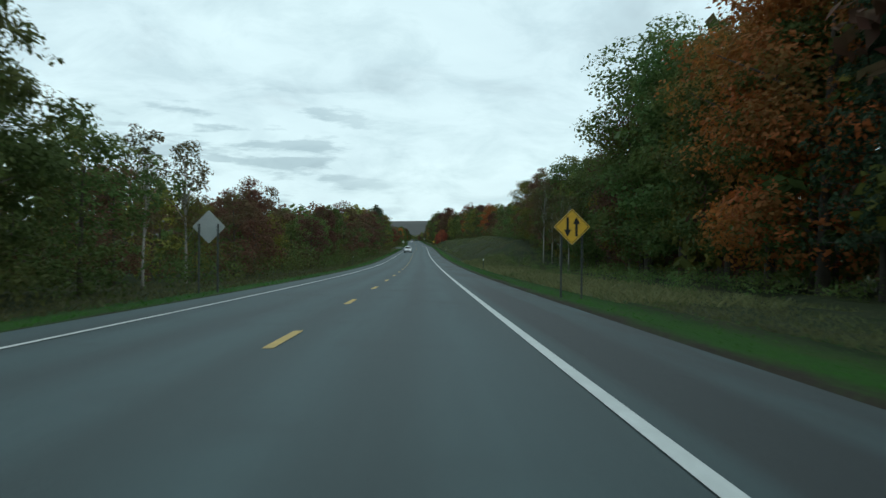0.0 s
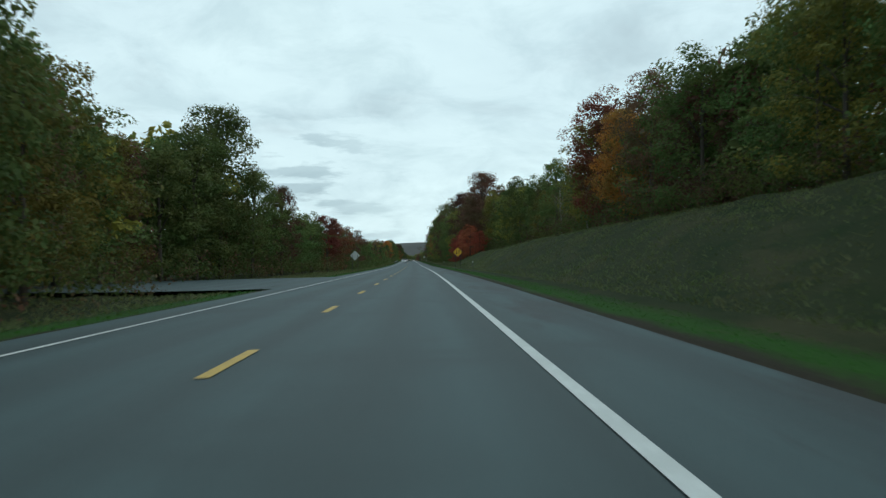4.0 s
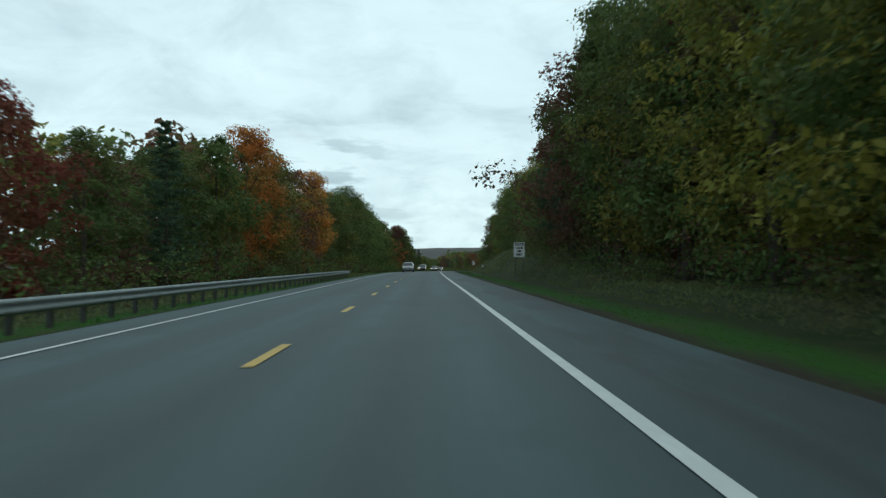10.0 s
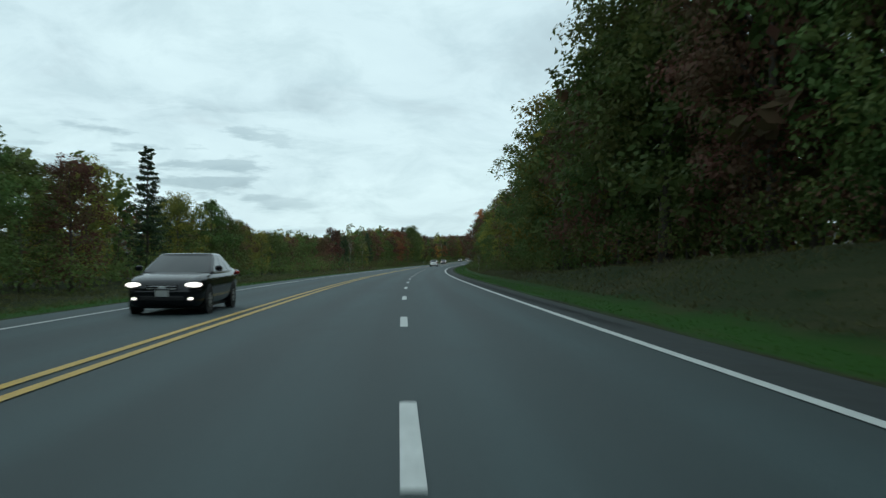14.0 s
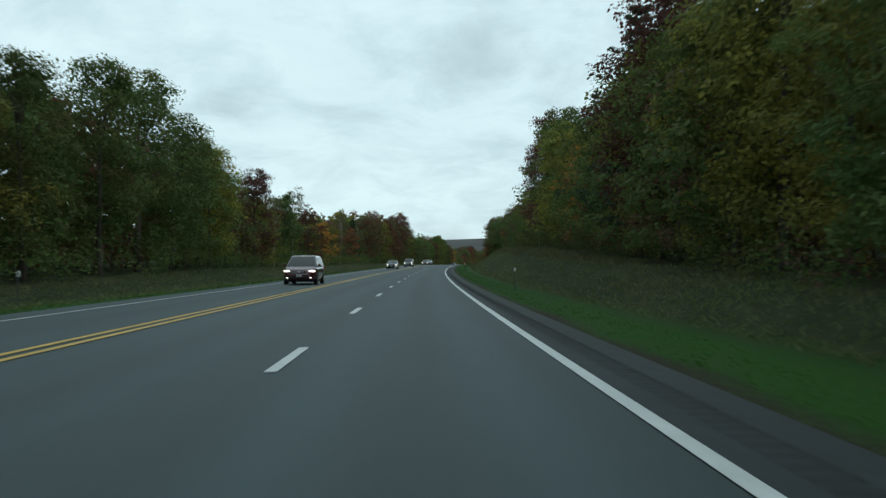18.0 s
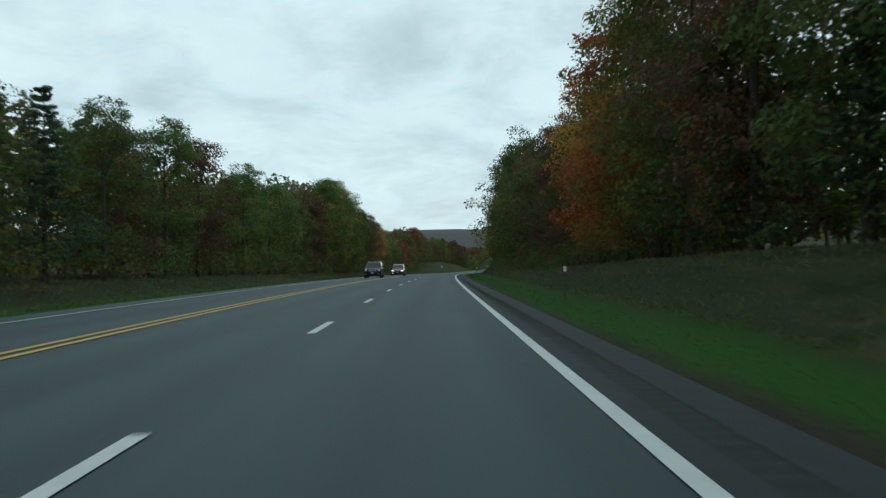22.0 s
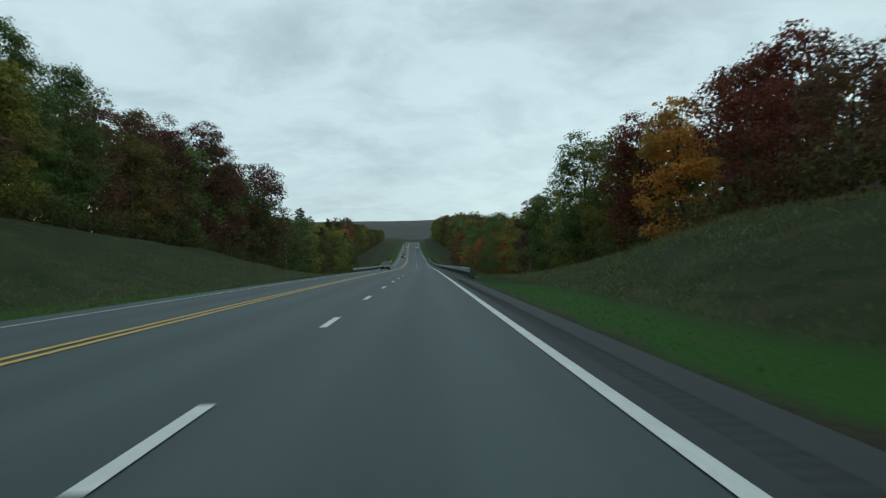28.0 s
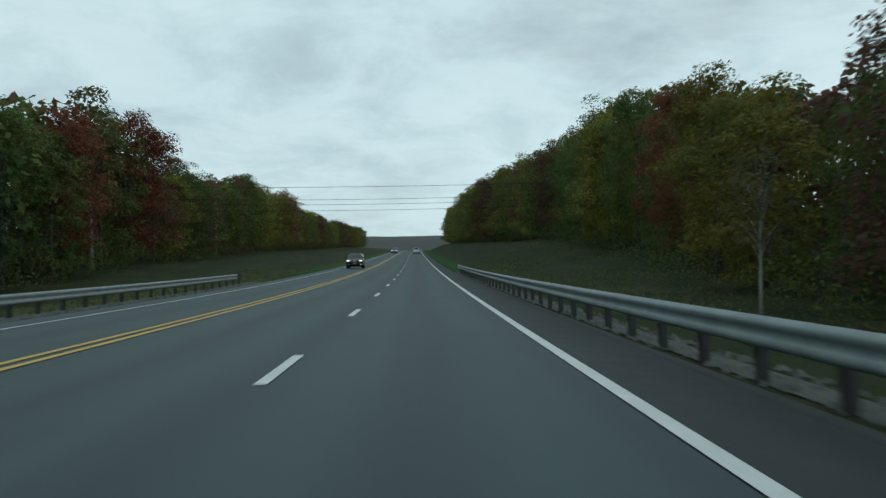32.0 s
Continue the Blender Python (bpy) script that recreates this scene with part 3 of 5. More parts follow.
def edge_line():
    """The near edge line, which swings out where the third lane opens."""
    s = np.concatenate([np.arange(-200, 984, 4.0), np.arange(984, 1040, 1.0), np.arange(1040, 2900, 4.0)])
    f = np.clip((s - 993.5) / 44, 0, 1)
    u = LANE_R + (LANE_N - LANE_R) * (f * 0.75 + 0.25 * f * f * (3 - 2 * f))
    pts = along(s[:, None], u[:, None] + np.array([[-0.08, 0.08]]), 0.012)
    ob = new("edge_line", sheet("edge_line", pts, M_WHITE_LINE))
    ob.parent = road
    tagged(ob, label="solid white edge line")


edge_line()
stripe("far_edge_line", -200, 2900, LANE_L, 0.11, M_WHITE_LINE, label="solid white edge line")
for off in (-0.17, 0.17):
    stripe("yellow_line", 962, 2900, off, 0.15, M_YELLOW_LINE, label="solid yellow no-passing line")
CYCLE = 12.192
for n in range(-3, 79):
    stripe("yellow_dash", n * CYCLE, n * CYCLE + 3.05, 0.0, 0.16, M_YELLOW_LINE, 1.6)
for n in range(86, 236):
    stripe("white_dash", n * CYCLE, n * CYCLE + 3.05, LANE_R, 0.15, M_WHITE_LINE, 1.6)
for n in range(14):
    stripe("short_dash", 993.0 + n * 3.66, 994.0 + n * 3.66, LANE_R, 0.24, M_WHITE_LINE, 1.0)


# ---- trees ----
def leaf_cloud(rng, centres, radii, per, size, outward, droop=0.25, squash=0.8, rise=0.35):
    """Leaf sprays on the outer and upper sides of the given clumps; (n, 4, 3). per: sprays in a clump, one number or one for each."""
    count = np.broadcast_to(np.asarray(per, int), (len(centres),))
    n = int(count.sum())
    c = np.repeat(centres, count, 0)
    r = np.repeat(radii, count)[:, None]
    o = np.repeat(outward, count, 0)
    d = rng.normal(size=(n, 3)) + o * 0.9 + np.array([0, 0, 0.35])
    d /= np.linalg.norm(d, axis=1)[:, None]
    p = c + d * r * rng.uniform(0.5, 1.15, (n, 1)) * np.array([1, 1, squash])
    nrm = d * 0.8 + rng.normal(0, 0.5, d.shape) + np.array([0, 0, rise])
    nrm /= np.linalg.norm(nrm, axis=1)[:, None]
    a = np.cross(nrm, rng.normal(size=d.shape))
    a /= np.linalg.norm(a, axis=1)[:, None] + 1e-6
    b = np.cross(nrm, a)
    l = size * rng.uniform(0.55, 1.4, (n, 1))
    w = l * rng.uniform(0.45, 0.75, (n, 1))
    tip = np.array([0, 0, -1]) * l * droop
    return np.stack([p - a * l, p - b * w, p + a * l + tip, p + b * w], 1)


def broadleaf(seed, height, wide, base, clumps, per, leaf, sparse=False, limbs=8):
    """Trunk with limbs, and a crown of large leaf masses with dark gaps and smaller tufts round them."""
    rng = np.random.default_rng(seed)
    z = base + (1 - base) * rng.uniform(0, 1, clumps) ** 0.85
    prof = np.sin(np.pi * np.clip((z - base) / (1 - base) * 0.86 + 0.12, 0, 1)) ** 0.6
    ang = rng.uniform(0, 2 * np.pi, clumps)
    lobes = 1 + 0.22 * np.sin(ang * 2 + seed) + 0.18 * np.sin(ang * 3 + z * 9)
    rad = wide * prof * lobes * np.sqrt(rng.uniform(0.08, 1.0, clumps)) * rng.uniform(0.8, 1.22, clumps)
    # the top breaks up into separate shoots of uneven height
    shoots = rng.uniform(0, 2 * np.pi, 5)
    near = np.min(np.abs((ang[:, None] - shoots[None] + np.pi) % (2 * np.pi) - np.pi), 1)
    z = z - np.where(z > 0.72, (z - 0.72) * 0.7 * np.clip(near / 0.6, 0, 1) * rng.uniform(0.4, 1, clumps), 0)
    cen = np.stack([rad * np.cos(ang), rad * np.sin(ang), z], 1) * height
    out = np.stack([np.cos(ang), np.sin(ang), (z - 0.55) * 1.2], 1)
    mass = rng.uniform(0, 1, clumps) < 0.55
    rr = height * np.where(mass, rng.uniform(0.062, 0.115, clumps), rng.uniform(0.028, 0.06, clumps)) * (0.7 if sparse else 1.0)
    count = np.maximum(6, per * (rr / rr.mean()) ** 1.6).astype(int)
    crown = leaf_cloud(rng, cen, rr, count, leaf, out, 0.25, 0.62, 0.55)
    stretch = height / np.quantile(crown[:, :, 2], 0.9985)
    crown[:, :, 2] *= stretch
    cen[:, 2] *= stretch
    lean = rng.normal(0, 0.02, 2) * height
    top = 0.86
    r0 = (0.009 if sparse else 0.014) * height
    line = [(lean[0] * k * k, lean[1] * k * k, height * top * k) for k in np.linspace(0, 1, 7)]
    line[0] = (0, 0, -0.4)
    limbs_list = [(line, [r0 * 1.35, r0, r0 * 0.85, r0 * 0.7, r0 * 0.5, r0 * 0.3, r0 * 0.12], 8)]
    for i in rng.choice(clumps, limbs, replace=False):
        e = Vector(cen[i])
        k = max(0.12, e.z / height * 0.72)
        s = Vector((lean[0] * (k / top) ** 2, lean[1] * (k / top) ** 2, k * height))
        mid = s.lerp(e, 0.5) + Vector((0, 0, 0.02 * height))
        limbs_list.append(([s, mid, e], [r0 * 0.42, r0 * 0.26, r0 * 0.08], 5))
    if sparse:
        for i in range(10):
            k = rng.uniform(0.45, 0.86)
            a = rng.uniform(0, 6.28)
            s = Vector((0, 0, k * height))
            e = s + Vector((math.cos(a) * 0.14, math.sin(a) * 0.14, 0.16)) * height
            limbs_list.append(([s, s.lerp(e, 0.5), e], [r0 * 0.25, r0 * 0.14, r0 * 0.03], 4))
    return limbs_list, crown


def conifer(seed, height, wide, tiers, per, leaf):
    """A ragged pine: whorls of uneven limbs with flat needle pads, and gaps between the whorls."""
    rng = np.random.default_rng(seed)
    cen, rr, out, limbs_list = [], [], [], []
    r0 = 0.012 * height
    limbs_list.append(([(0, 0, -0.4), (0, 0, height * 0.5), (0, 0, height * 0.98)], [r0 * 1.3, r0 * 0.8, r0 * 0.1], 8))
    for i in range(tiers):
        k = 0.14 + 0.84 * i / (tiers - 1)
        reach = wide * height * (1 - k) ** 0.75 * rng.uniform(0.65, 1.15) + 0.012 * height
        n = 6 if k < 0.8 else 5
        for j in range(n):
            a = 2 * math.pi * (j + rng.uniform(-0.4, 0.4)) / n + i * 1.3
            ln = reach * rng.uniform(0.45, 1.2)
            up = rng.uniform(-0.01, 0.03)
            for f in (0.35, 0.68, 1.0):
                cen.append((math.cos(a) * ln * f, math.sin(a) * ln * f, (k + up * f) * height))
                rr.append(height * 0.038 * (1.3 - 0.75 * k) * (1.15 - 0.35 * f))
                out.append((math.cos(a), math.sin(a), 0.2))
            if k < 0.92:
                limbs_list.append(([(0, 0, k * height), (math.cos(a) * ln, math.sin(a) * ln, (k + up) * height)], [r0 * 0.25, r0 * 0.06], 4))
    crown = leaf_cloud(rng, np.array(cen), np.array(rr), per, leaf, np.array(out), 0.3, 0.6, 0.5)
    return limbs_list, crown


KINDS = {
    "g": ("maple_tree", "green-leaved maple at the wood's edge"),
    "y": ("birch_tree", "tree with yellowing green leaves at the wood's edge"),
    "o": ("maple_tree", "maple in orange autumn leaf at the wood's edge"),
    "r": ("maple_tree", "maple in red autumn leaf at the wood's edge"),
    "d": ("oak_tree", "oak in dark maroon-brown autumn leaf"),
    "b": ("birch_tree", "thin half-bare tree with pale trunk and few leaves"),
    "s": ("sumac_bush", "scarlet sumac bush at the top of the bank"),
    "c": ("pine_tree", "dark green pine standing above the wood"),
}
SHAPES = {}


def shape(key, make, bark):
    limbs_list, crown = make
    SHAPES[key] = (tubes("trunk", limbs_list, bark), quads("crown", crown, LEAVES["g"]))


for v in range(4):
    shape(("tall", v), broadleaf(10 + v, 15.0, 0.170 + 0.022 * v, 0.10, 170, 84, 0.112), M_BARK)
    shape(("mid", v), broadleaf(30 + v, 8.0, 0.22 + 0.03 * v, 0.05, 130, 62, 0.088), M_BARK)
for v in range(2):
    shape(("thin", v), broadleaf(50 + v, 12.0, 0.13 + 0.03 * v, 0.36, 90, 20, 0.125, True, 16), M_BIRCH)
    shape(("pine", v), conifer(70 + v, 13.0, 0.23 + 0.05 * v, 21, 34, 0.092), M_BARK)
    shape(("fill", v), broadleaf(90 + v, 13.0, 0.23 + 0.04 * v, 0.05, 150, 60, 0.124, False, 6), M_BARK)
BACK = [broadleaf(120 + v, 13.0, 0.28, 0.03, 64, 9, 0.40, False, 1)[1] for v in range(3)]
MODEL = {"tall": 15.0, "mid": 8.0, "thin": 12.0, "pine": 13.0, "fill": 13.0}
tree_rng = np.random.default_rng(11)


def plant(s, u, height, kind, form=None, name="", group="trees along the highway"):
    form = form or {"c": "pine", "b": "thin"}.get(kind, "tall" if height > 10.5 else "mid")
    n = 4 if form in ("tall", "mid") else 2
    trunk_mesh, crown_mesh = SHAPES[form, int(tree_rng.integers(n))]
    usual, label = KINDS[kind]
    root = new(name or usual)
    k = height / MODEL[form]
    fat = tree_rng.uniform(0.9, 1.2)
    root.matrix_world = stand(s, u, float(lie(s, u)) - 0.05, tree_rng.uniform(0, 360)) @ Matrix.Diagonal((k * fat, k * fat, k, 1))
    tagged(root, label, "tree", group)
    part("trunk", trunk_mesh, root)
    crown = part("crown", crown_mesh, root)
    crown.material_slots[0].link = "OBJECT"
    crown.material_slots[0].material = LEAVES[kind]
    return root


PROFILE = {"right": [], "left": []}
# how far the crowns close up over the single tops, along each side
FULLER = {"left": [(0, 1.05), (60, 1.05), (100, 1.22), (260, 1.15), (380, 1.08), (440, 1.12), (500, 1.25), (600, 1.1), (640, 1.0), (740, 1.05), (790, 1.3), (860, 1.3), (920, 1.1), (1600, 1.05), (1660, 1.0), (2000, 1.0), (2030, 1.08), (2240, 1.05), (2290, 1.15), (2340, 1.05), (2440, 1.05), (2700, 1.05)],
          "right": [(0, 1.05), (150, 1.1), (300, 1.12), (480, 1.05), (1100, 1.05), (1180, 1.1), (1500, 1.05), (1640, 1.0), (2040, 1.0), (2075, 1.12), (2110, 1.12), (2132, 0.97), (2145, 1.08), (2185, 1.05), (2200, 1.2), (2292, 1.2), (2345, 1.18), (2380, 1.05), (2440, 1.1), (2500, 1.05)]}


def edge_trees(side, rows):
    """The trees that stand out at the wood's edge: station, height of the top over the road, kind."""
    for s, top, kind in rows:
        u = float(table(TREES_R if side == "right" else TREES_L, s))
        u += (1 if side == "right" else -1) * min(2.2, 0.13 * top)
        top *= float(table(FULLER[side], s))
        PROFILE[side].append((s, top))
        if s < 2760:
            plant(s, u, max(2.5, top - float(lie(s, u))), kind)


edge_trees("right", [(33, 21.0, "c"), (38, 20.0, "c"), (44, 19.0, "c"), (51, 20.6, "o"), (59, 18.7, "o"), (67, 19.0, "g"), (79, 21.3, "g"), (91, 22.8, "g"), (99, 17.6, "d"), (116, 13.7, "g"), (124, 13.4, "b"), (136, 15.0, "g"), (152, 14.5, "d"), (168, 10.4, "g"), (181, 14.4, "y"), (189, 10.5, "g"), (201, 10.6, "g"), (209, 7.7, "g"), (217, 8.8, "d"), (226, 8.1, "g"), (234, 7.2, "g"), (246, 8.7, "d"), (258, 10.4, "d"), (269, 13.2, "o")])
edge_trees("right", [(278, 12.0, "o"), (314, 14.4, "d"), (372, 16.1, "d"), (380, 14.2, "o"), (392, 18.3, "r"), (400, 15.8, "b"), (414, 10.7, "b"), (420, 14.3, "g"), (426, 10.5, "y"), (438, 13.9, "g"), (454, 15.1, "g"), (482, 15.1, "y"), (490, 14.0, "d"), (498, 20.3, "d"), (506, 17.6, "d"), (522, 16.2, "d"), (538, 18.7, "d"), (555, 14.0, "g"), (567, 13.7, "g"), (575, 14.4, "g"), (599, 21.4, "b"), (611, 19.9, "g")])
edge_trees("right", [(620, 10.8, "y"), (628, 13.6, "y"), (636, 12.3, "r"), (644, 19.1, "g"), (664, 20.1, "g"), (676, 12.3, "g"), (694, 10.7, "y"), (702, 13.1, "o"), (708, 13.9, "r"), (714, 12.8, "d"), (722, 14.3, "d"), (750, 14.3, "r"), (766, 15.1, "g"), (777, 14.2, "y"), (789, 18.5, "g"), (798, 16.5, "g"), (805, 18.2, "g"), (813, 18.8, "c"), (825, 14.7, "g"), (844, 11.3, "g"), (852, 14.2, "y"), (864, 14.0, "g")])
edge_trees("right", [(872, 13.7, "g"), (888, 14.7, "o"), (908, 15.5, "r"), (916, 18.4, "g"), (931, 15.8, "g"), (939, 18.4, "g"), (951, 22.0, "y"), (963, 20.4, "g"), (971, 20.2, "y"), (987, 21.3, "g"), (999, 21.3, "g"), (1009, 17.7, "g"), (1017, 20.0, "g"), (1029, 18.1, "g"), (1041, 19.6, "g"), (1049, 20.6, "y"), (1054, 19.5, "g"), (1066, 18.2, "g"), (1082, 19.7, "d"), (1094, 20.9, "g"), (1173, 9.5, "g"), (1180, 8.6, "y"), (1187, 7.8, "g")])
edge_trees("right", [(1193, 7.7, "g"), (1201, 7.9, "y"), (1211, 6.9, "b"), (1217, 8.7, "c"), (1227, 8.1, "y"), (1239, 8.9, "c"), (1267, 11.3, "d"), (1286, 8.9, "g"), (1294, 8.8, "g"), (1306, 11.9, "d"), (1322, 14.7, "d"), (1327, 16.7, "o"), (1366, 11.1, "g"), (1378, 15.2, "y"), (1386, 14.1, "y"), (1402, 18.7, "d"), (1414, 20.5, "c"), (1449, 14.4, "o"), (1457, 17.1, "y"), (1469, 21.8, "g"), (1478, 23.1, "d"), (1489, 21.7, "d")])
edge_trees("right", [(1497, 14.9, "g"), (1509, 14.5, "g"), (1528, 12.1, "g"), (1536, 13.9, "g"), (1544, 13.8, "g"), (1552, 15.5, "d"), (1564, 11.9, "g"), (1584, 16.0, "d"), (1599, 9.1, "d"), (1607, 12.3, "g"), (1615, 15.2, "g"), (1623, 12.9, "o"), (1631, 18.7, "b"), (1647, 18.6, "g"), (1670, 12.4, "c"), (1682, 12.6, "o"), (1698, 11.8, "o"), (1722, 14.5, "d"), (1745, 12.6, "g"), (1753, 15.3, "d"), (1769, 20.9, "g"), (1785, 20.9, "g")])
edge_trees("right", [(1797, 13.5, "o"), (1827, 13.8, "g"), (1837, 18.6, "r"), (1847, 20.7, "y"), (1863, 19.8, "d"), (1879, 18.4, "g"), (1886, 17.5, "y"), (1893, 16.0, "g"), (1901, 8.6, "y"), (1909, 7.0, "g"), (1917, 6.0, "d"), (1926, 6.0, "o"), (1934, 6.6, "y"), (1941, 8.6, "b"), (1949, 9.8, "s"), (1957, 9.2, "y"), (1966, 10.5, "g"), (1976, 13.0, "y"), (1984, 16.5, "g"), (1992, 16.5, "y"), (2076, 12.0, "o"), (2090, 10.0, "g"), (2102, 11.7, "d"), (2118, 11.5, "r"), (2128, 9.8, "d"), (2134, 12.1, "r"), (2140, 11.9, "r"), (2152, 11.0, "o"), (2160, 11.5, "r"), (2176, 12.5, "g"), (2188, 8.1, "g")])
edge_trees("right", [(2195, 7.2, "d"), (2203, 6.4, "b"), (2211, 6.3, "y"), (2219, 6.3, "b"), (2227, 6.2, "o"), (2243, 7.6, "g"), (2255, 8.4, "g"), (2270, 4.0, "g"), (2278, 4.4, "r"), (2290, 5.5, "o"), (2298, 7.5, "g"), (2314, 8.1, "g"), (2341, 5.0, "o"), (2349, 7.1, "g"), (2357, 7.3, "b"), (2365, 7.2, "d"), (2373, 8.2, "r"), (2385, 9.6, "r"), (2428, 7.8, "y"), (2436, 9.8, "y"), (2444, 10.4, "r"), (2460, 12.9, "g")])
edge_trees("right", [(2480, 15.9, "g"), (2508, 15.5, "d"), (2540, 16.9, "d"), (2629, 18.8, "g"), (2636, 20.0, "r")])
edge_trees("left", [(27, 9.0, "g"), (35, 6.6, "g"), (43, 7.3, "b"), (51, 7.6, "b"), (63, 5.9, "d"), (71, 6.9, "d"), (104, 4.6, "d"), (112, 4.9, "g"), (120, 6.3, "d"), (132, 7.0, "g"), (156, 8.5, "d"), (173, 5.0, "b"), (181, 6.5, "g"), (189, 6.5, "d"), (197, 6.8, "d"), (209, 8.7, "d"), (214, 6.4, "d"), (222, 6.7, "g"), (229, 9.0, "c"), (234, 8.8, "d"), (250, 9.3, "g"), (273, 12.3, "c")])
edge_trees("left", [(290, 12.0, "c"), (376, 13.0, "g"), (384, 15.8, "g"), (392, 10.4, "g"), (400, 9.0, "g"), (406, 9.9, "d"), (412, 7.8, "g"), (418, 6.9, "g"), (426, 7.9, "g"), (442, 8.1, "r"), (450, 7.3, "r"), (464, 6.4, "g"), (482, 7.3, "d"), (490, 5.5, "g"), (498, 5.5, "b"), (518, 5.6, "g"), (555, 4.6, "g"), (563, 5.6, "g"), (575, 5.5, "d"), (599, 5.0, "g"), (615, 6.6, "c"), (624, 5.6, "d")])
edge_trees("left", [(632, 4.0, "b"), (640, 4.1, "r"), (648, 5.2, "g"), (656, 5.2, "g"), (676, 6.7, "c"), (706, 4.3, "g"), (718, 6.0, "g"), (730, 6.2, "r"), (750, 6.7, "g"), (773, 5.9, "r"), (781, 5.4, "g"), (793, 6.9, "c"), (805, 7.7, "g"), (817, 9.6, "o"), (852, 9.7, "o"), (860, 8.5, "g"), (868, 8.9, "g"), (876, 9.5, "g"), (896, 12.5, "g"), (912, 12.6, "g"), (927, 13.3, "g"), (935, 12.0, "g")])
edge_trees("left", [(943, 12.4, "g"), (951, 11.0, "g"), (959, 11.8, "g"), (979, 12.3, "g"), (1005, 9.4, "g"), (1013, 9.0, "o"), (1025, 13.3, "d"), (1037, 13.7, "g"), (1046, 12.4, "g"), (1058, 9.4, "g"), (1066, 8.8, "g"), (1078, 6.9, "g"), (1102, 8.0, "c"), (1118, 6.0, "g"), (1189, 5.0, "d"), (1201, 7.0, "d"), (1209, 6.7, "c"), (1217, 6.0, "c"), (1225, 6.4, "b"), (1239, 5.3, "g"), (1247, 6.4, "b"), (1259, 7.7, "c")])
edge_trees("left", [(1269, 8.6, "d"), (1287, 8.6, "g"), (1306, 6.2, "g"), (1314, 6.8, "g"), (1322, 8.6, "d"), (1334, 9.3, "r"), (1346, 11.7, "r"), (1354, 10.2, "r"), (1374, 12.9, "c"), (1390, 11.7, "g"), (1402, 14.0, "g"), (1410, 14.8, "g"), (1418, 13.1, "g"), (1430, 12.7, "y"), (1450, 11.8, "d"), (1461, 9.6, "b"), (1469, 10.3, "g"), (1477, 11.9, "b"), (1489, 9.2, "d"), (1501, 7.9, "o"), (1529, 10.9, "b"), (1540, 8.1, "r")])
edge_trees("left", [(1548, 10.3, "c"), (1556, 10.8, "b"), (1572, 12.4, "d"), (1584, 14.1, "d"), (1607, 12.4, "r"), (1615, 10.1, "d"), (1623, 13.9, "b"), (1631, 15.5, "d"), (1643, 17.4, "d"), (1675, 11.5, "g"), (1686, 10.1, "c"), (1694, 11.1, "g"), (1706, 11.9, "g"), (1714, 11.5, "d"), (1730, 11.5, "g"), (1761, 12.8, "b"), (1769, 12.3, "d"), (1777, 12.9, "y"), (1789, 16.1, "g"), (1801, 17.0, "g"), (1817, 15.7, "g"), (1839, 13.7, "d")])
edge_trees("left", [(1851, 13.9, "d"), (1859, 12.5, "o"), (1875, 8.7, "g"), (1913, 8.2, "g"), (1921, 9.6, "r"), (1929, 11.3, "d"), (1941, 12.0, "d"), (1949, 12.5, "g"), (1989, 13.5, "r"), (2033, 17.9, "r"), (2039, 18.8, "d"), (2114, 13.4, "d"), (2122, 13.8, "d"), (2134, 16.7, "g"), (2156, 18.2, "g"), (2168, 17.6, "g"), (2174, 16.9, "d"), (2184, 16.6, "d"), (2192, 17.3, "d"), (2204, 18.4, "d"), (2212, 15.8, "d"), (2227, 16.0, "d")])
edge_trees("left", [(2239, 9.0, "g"), (2247, 9.8, "b"), (2267, 11.2, "c"), (2290, 6.8, "g"), (2302, 9.0, "c"), (2322, 11.4, "c"), (2330, 10.4, "g"), (2350, 12.6, "c"), (2365, 8.9, "g"), (2373, 10.3, "c"), (2381, 9.6, "g"), (2397, 12.0, "o"), (2409, 13.2, "d"), (2433, 14.2, "d"), (2456, 14.3, "c"), (2472, 14.8, "r"), (2480, 18.0, "b"), (2492, 17.2, "r"), (2500, 16.4, "d"), (2512, 14.1, "g"), (2532, 13.3, "b"), (2556, 15.6, "g")])
edge_trees("left", [(2600, 15.6, "d"), (2613, 15.3, "d"), (2676, 12.9, "d")])


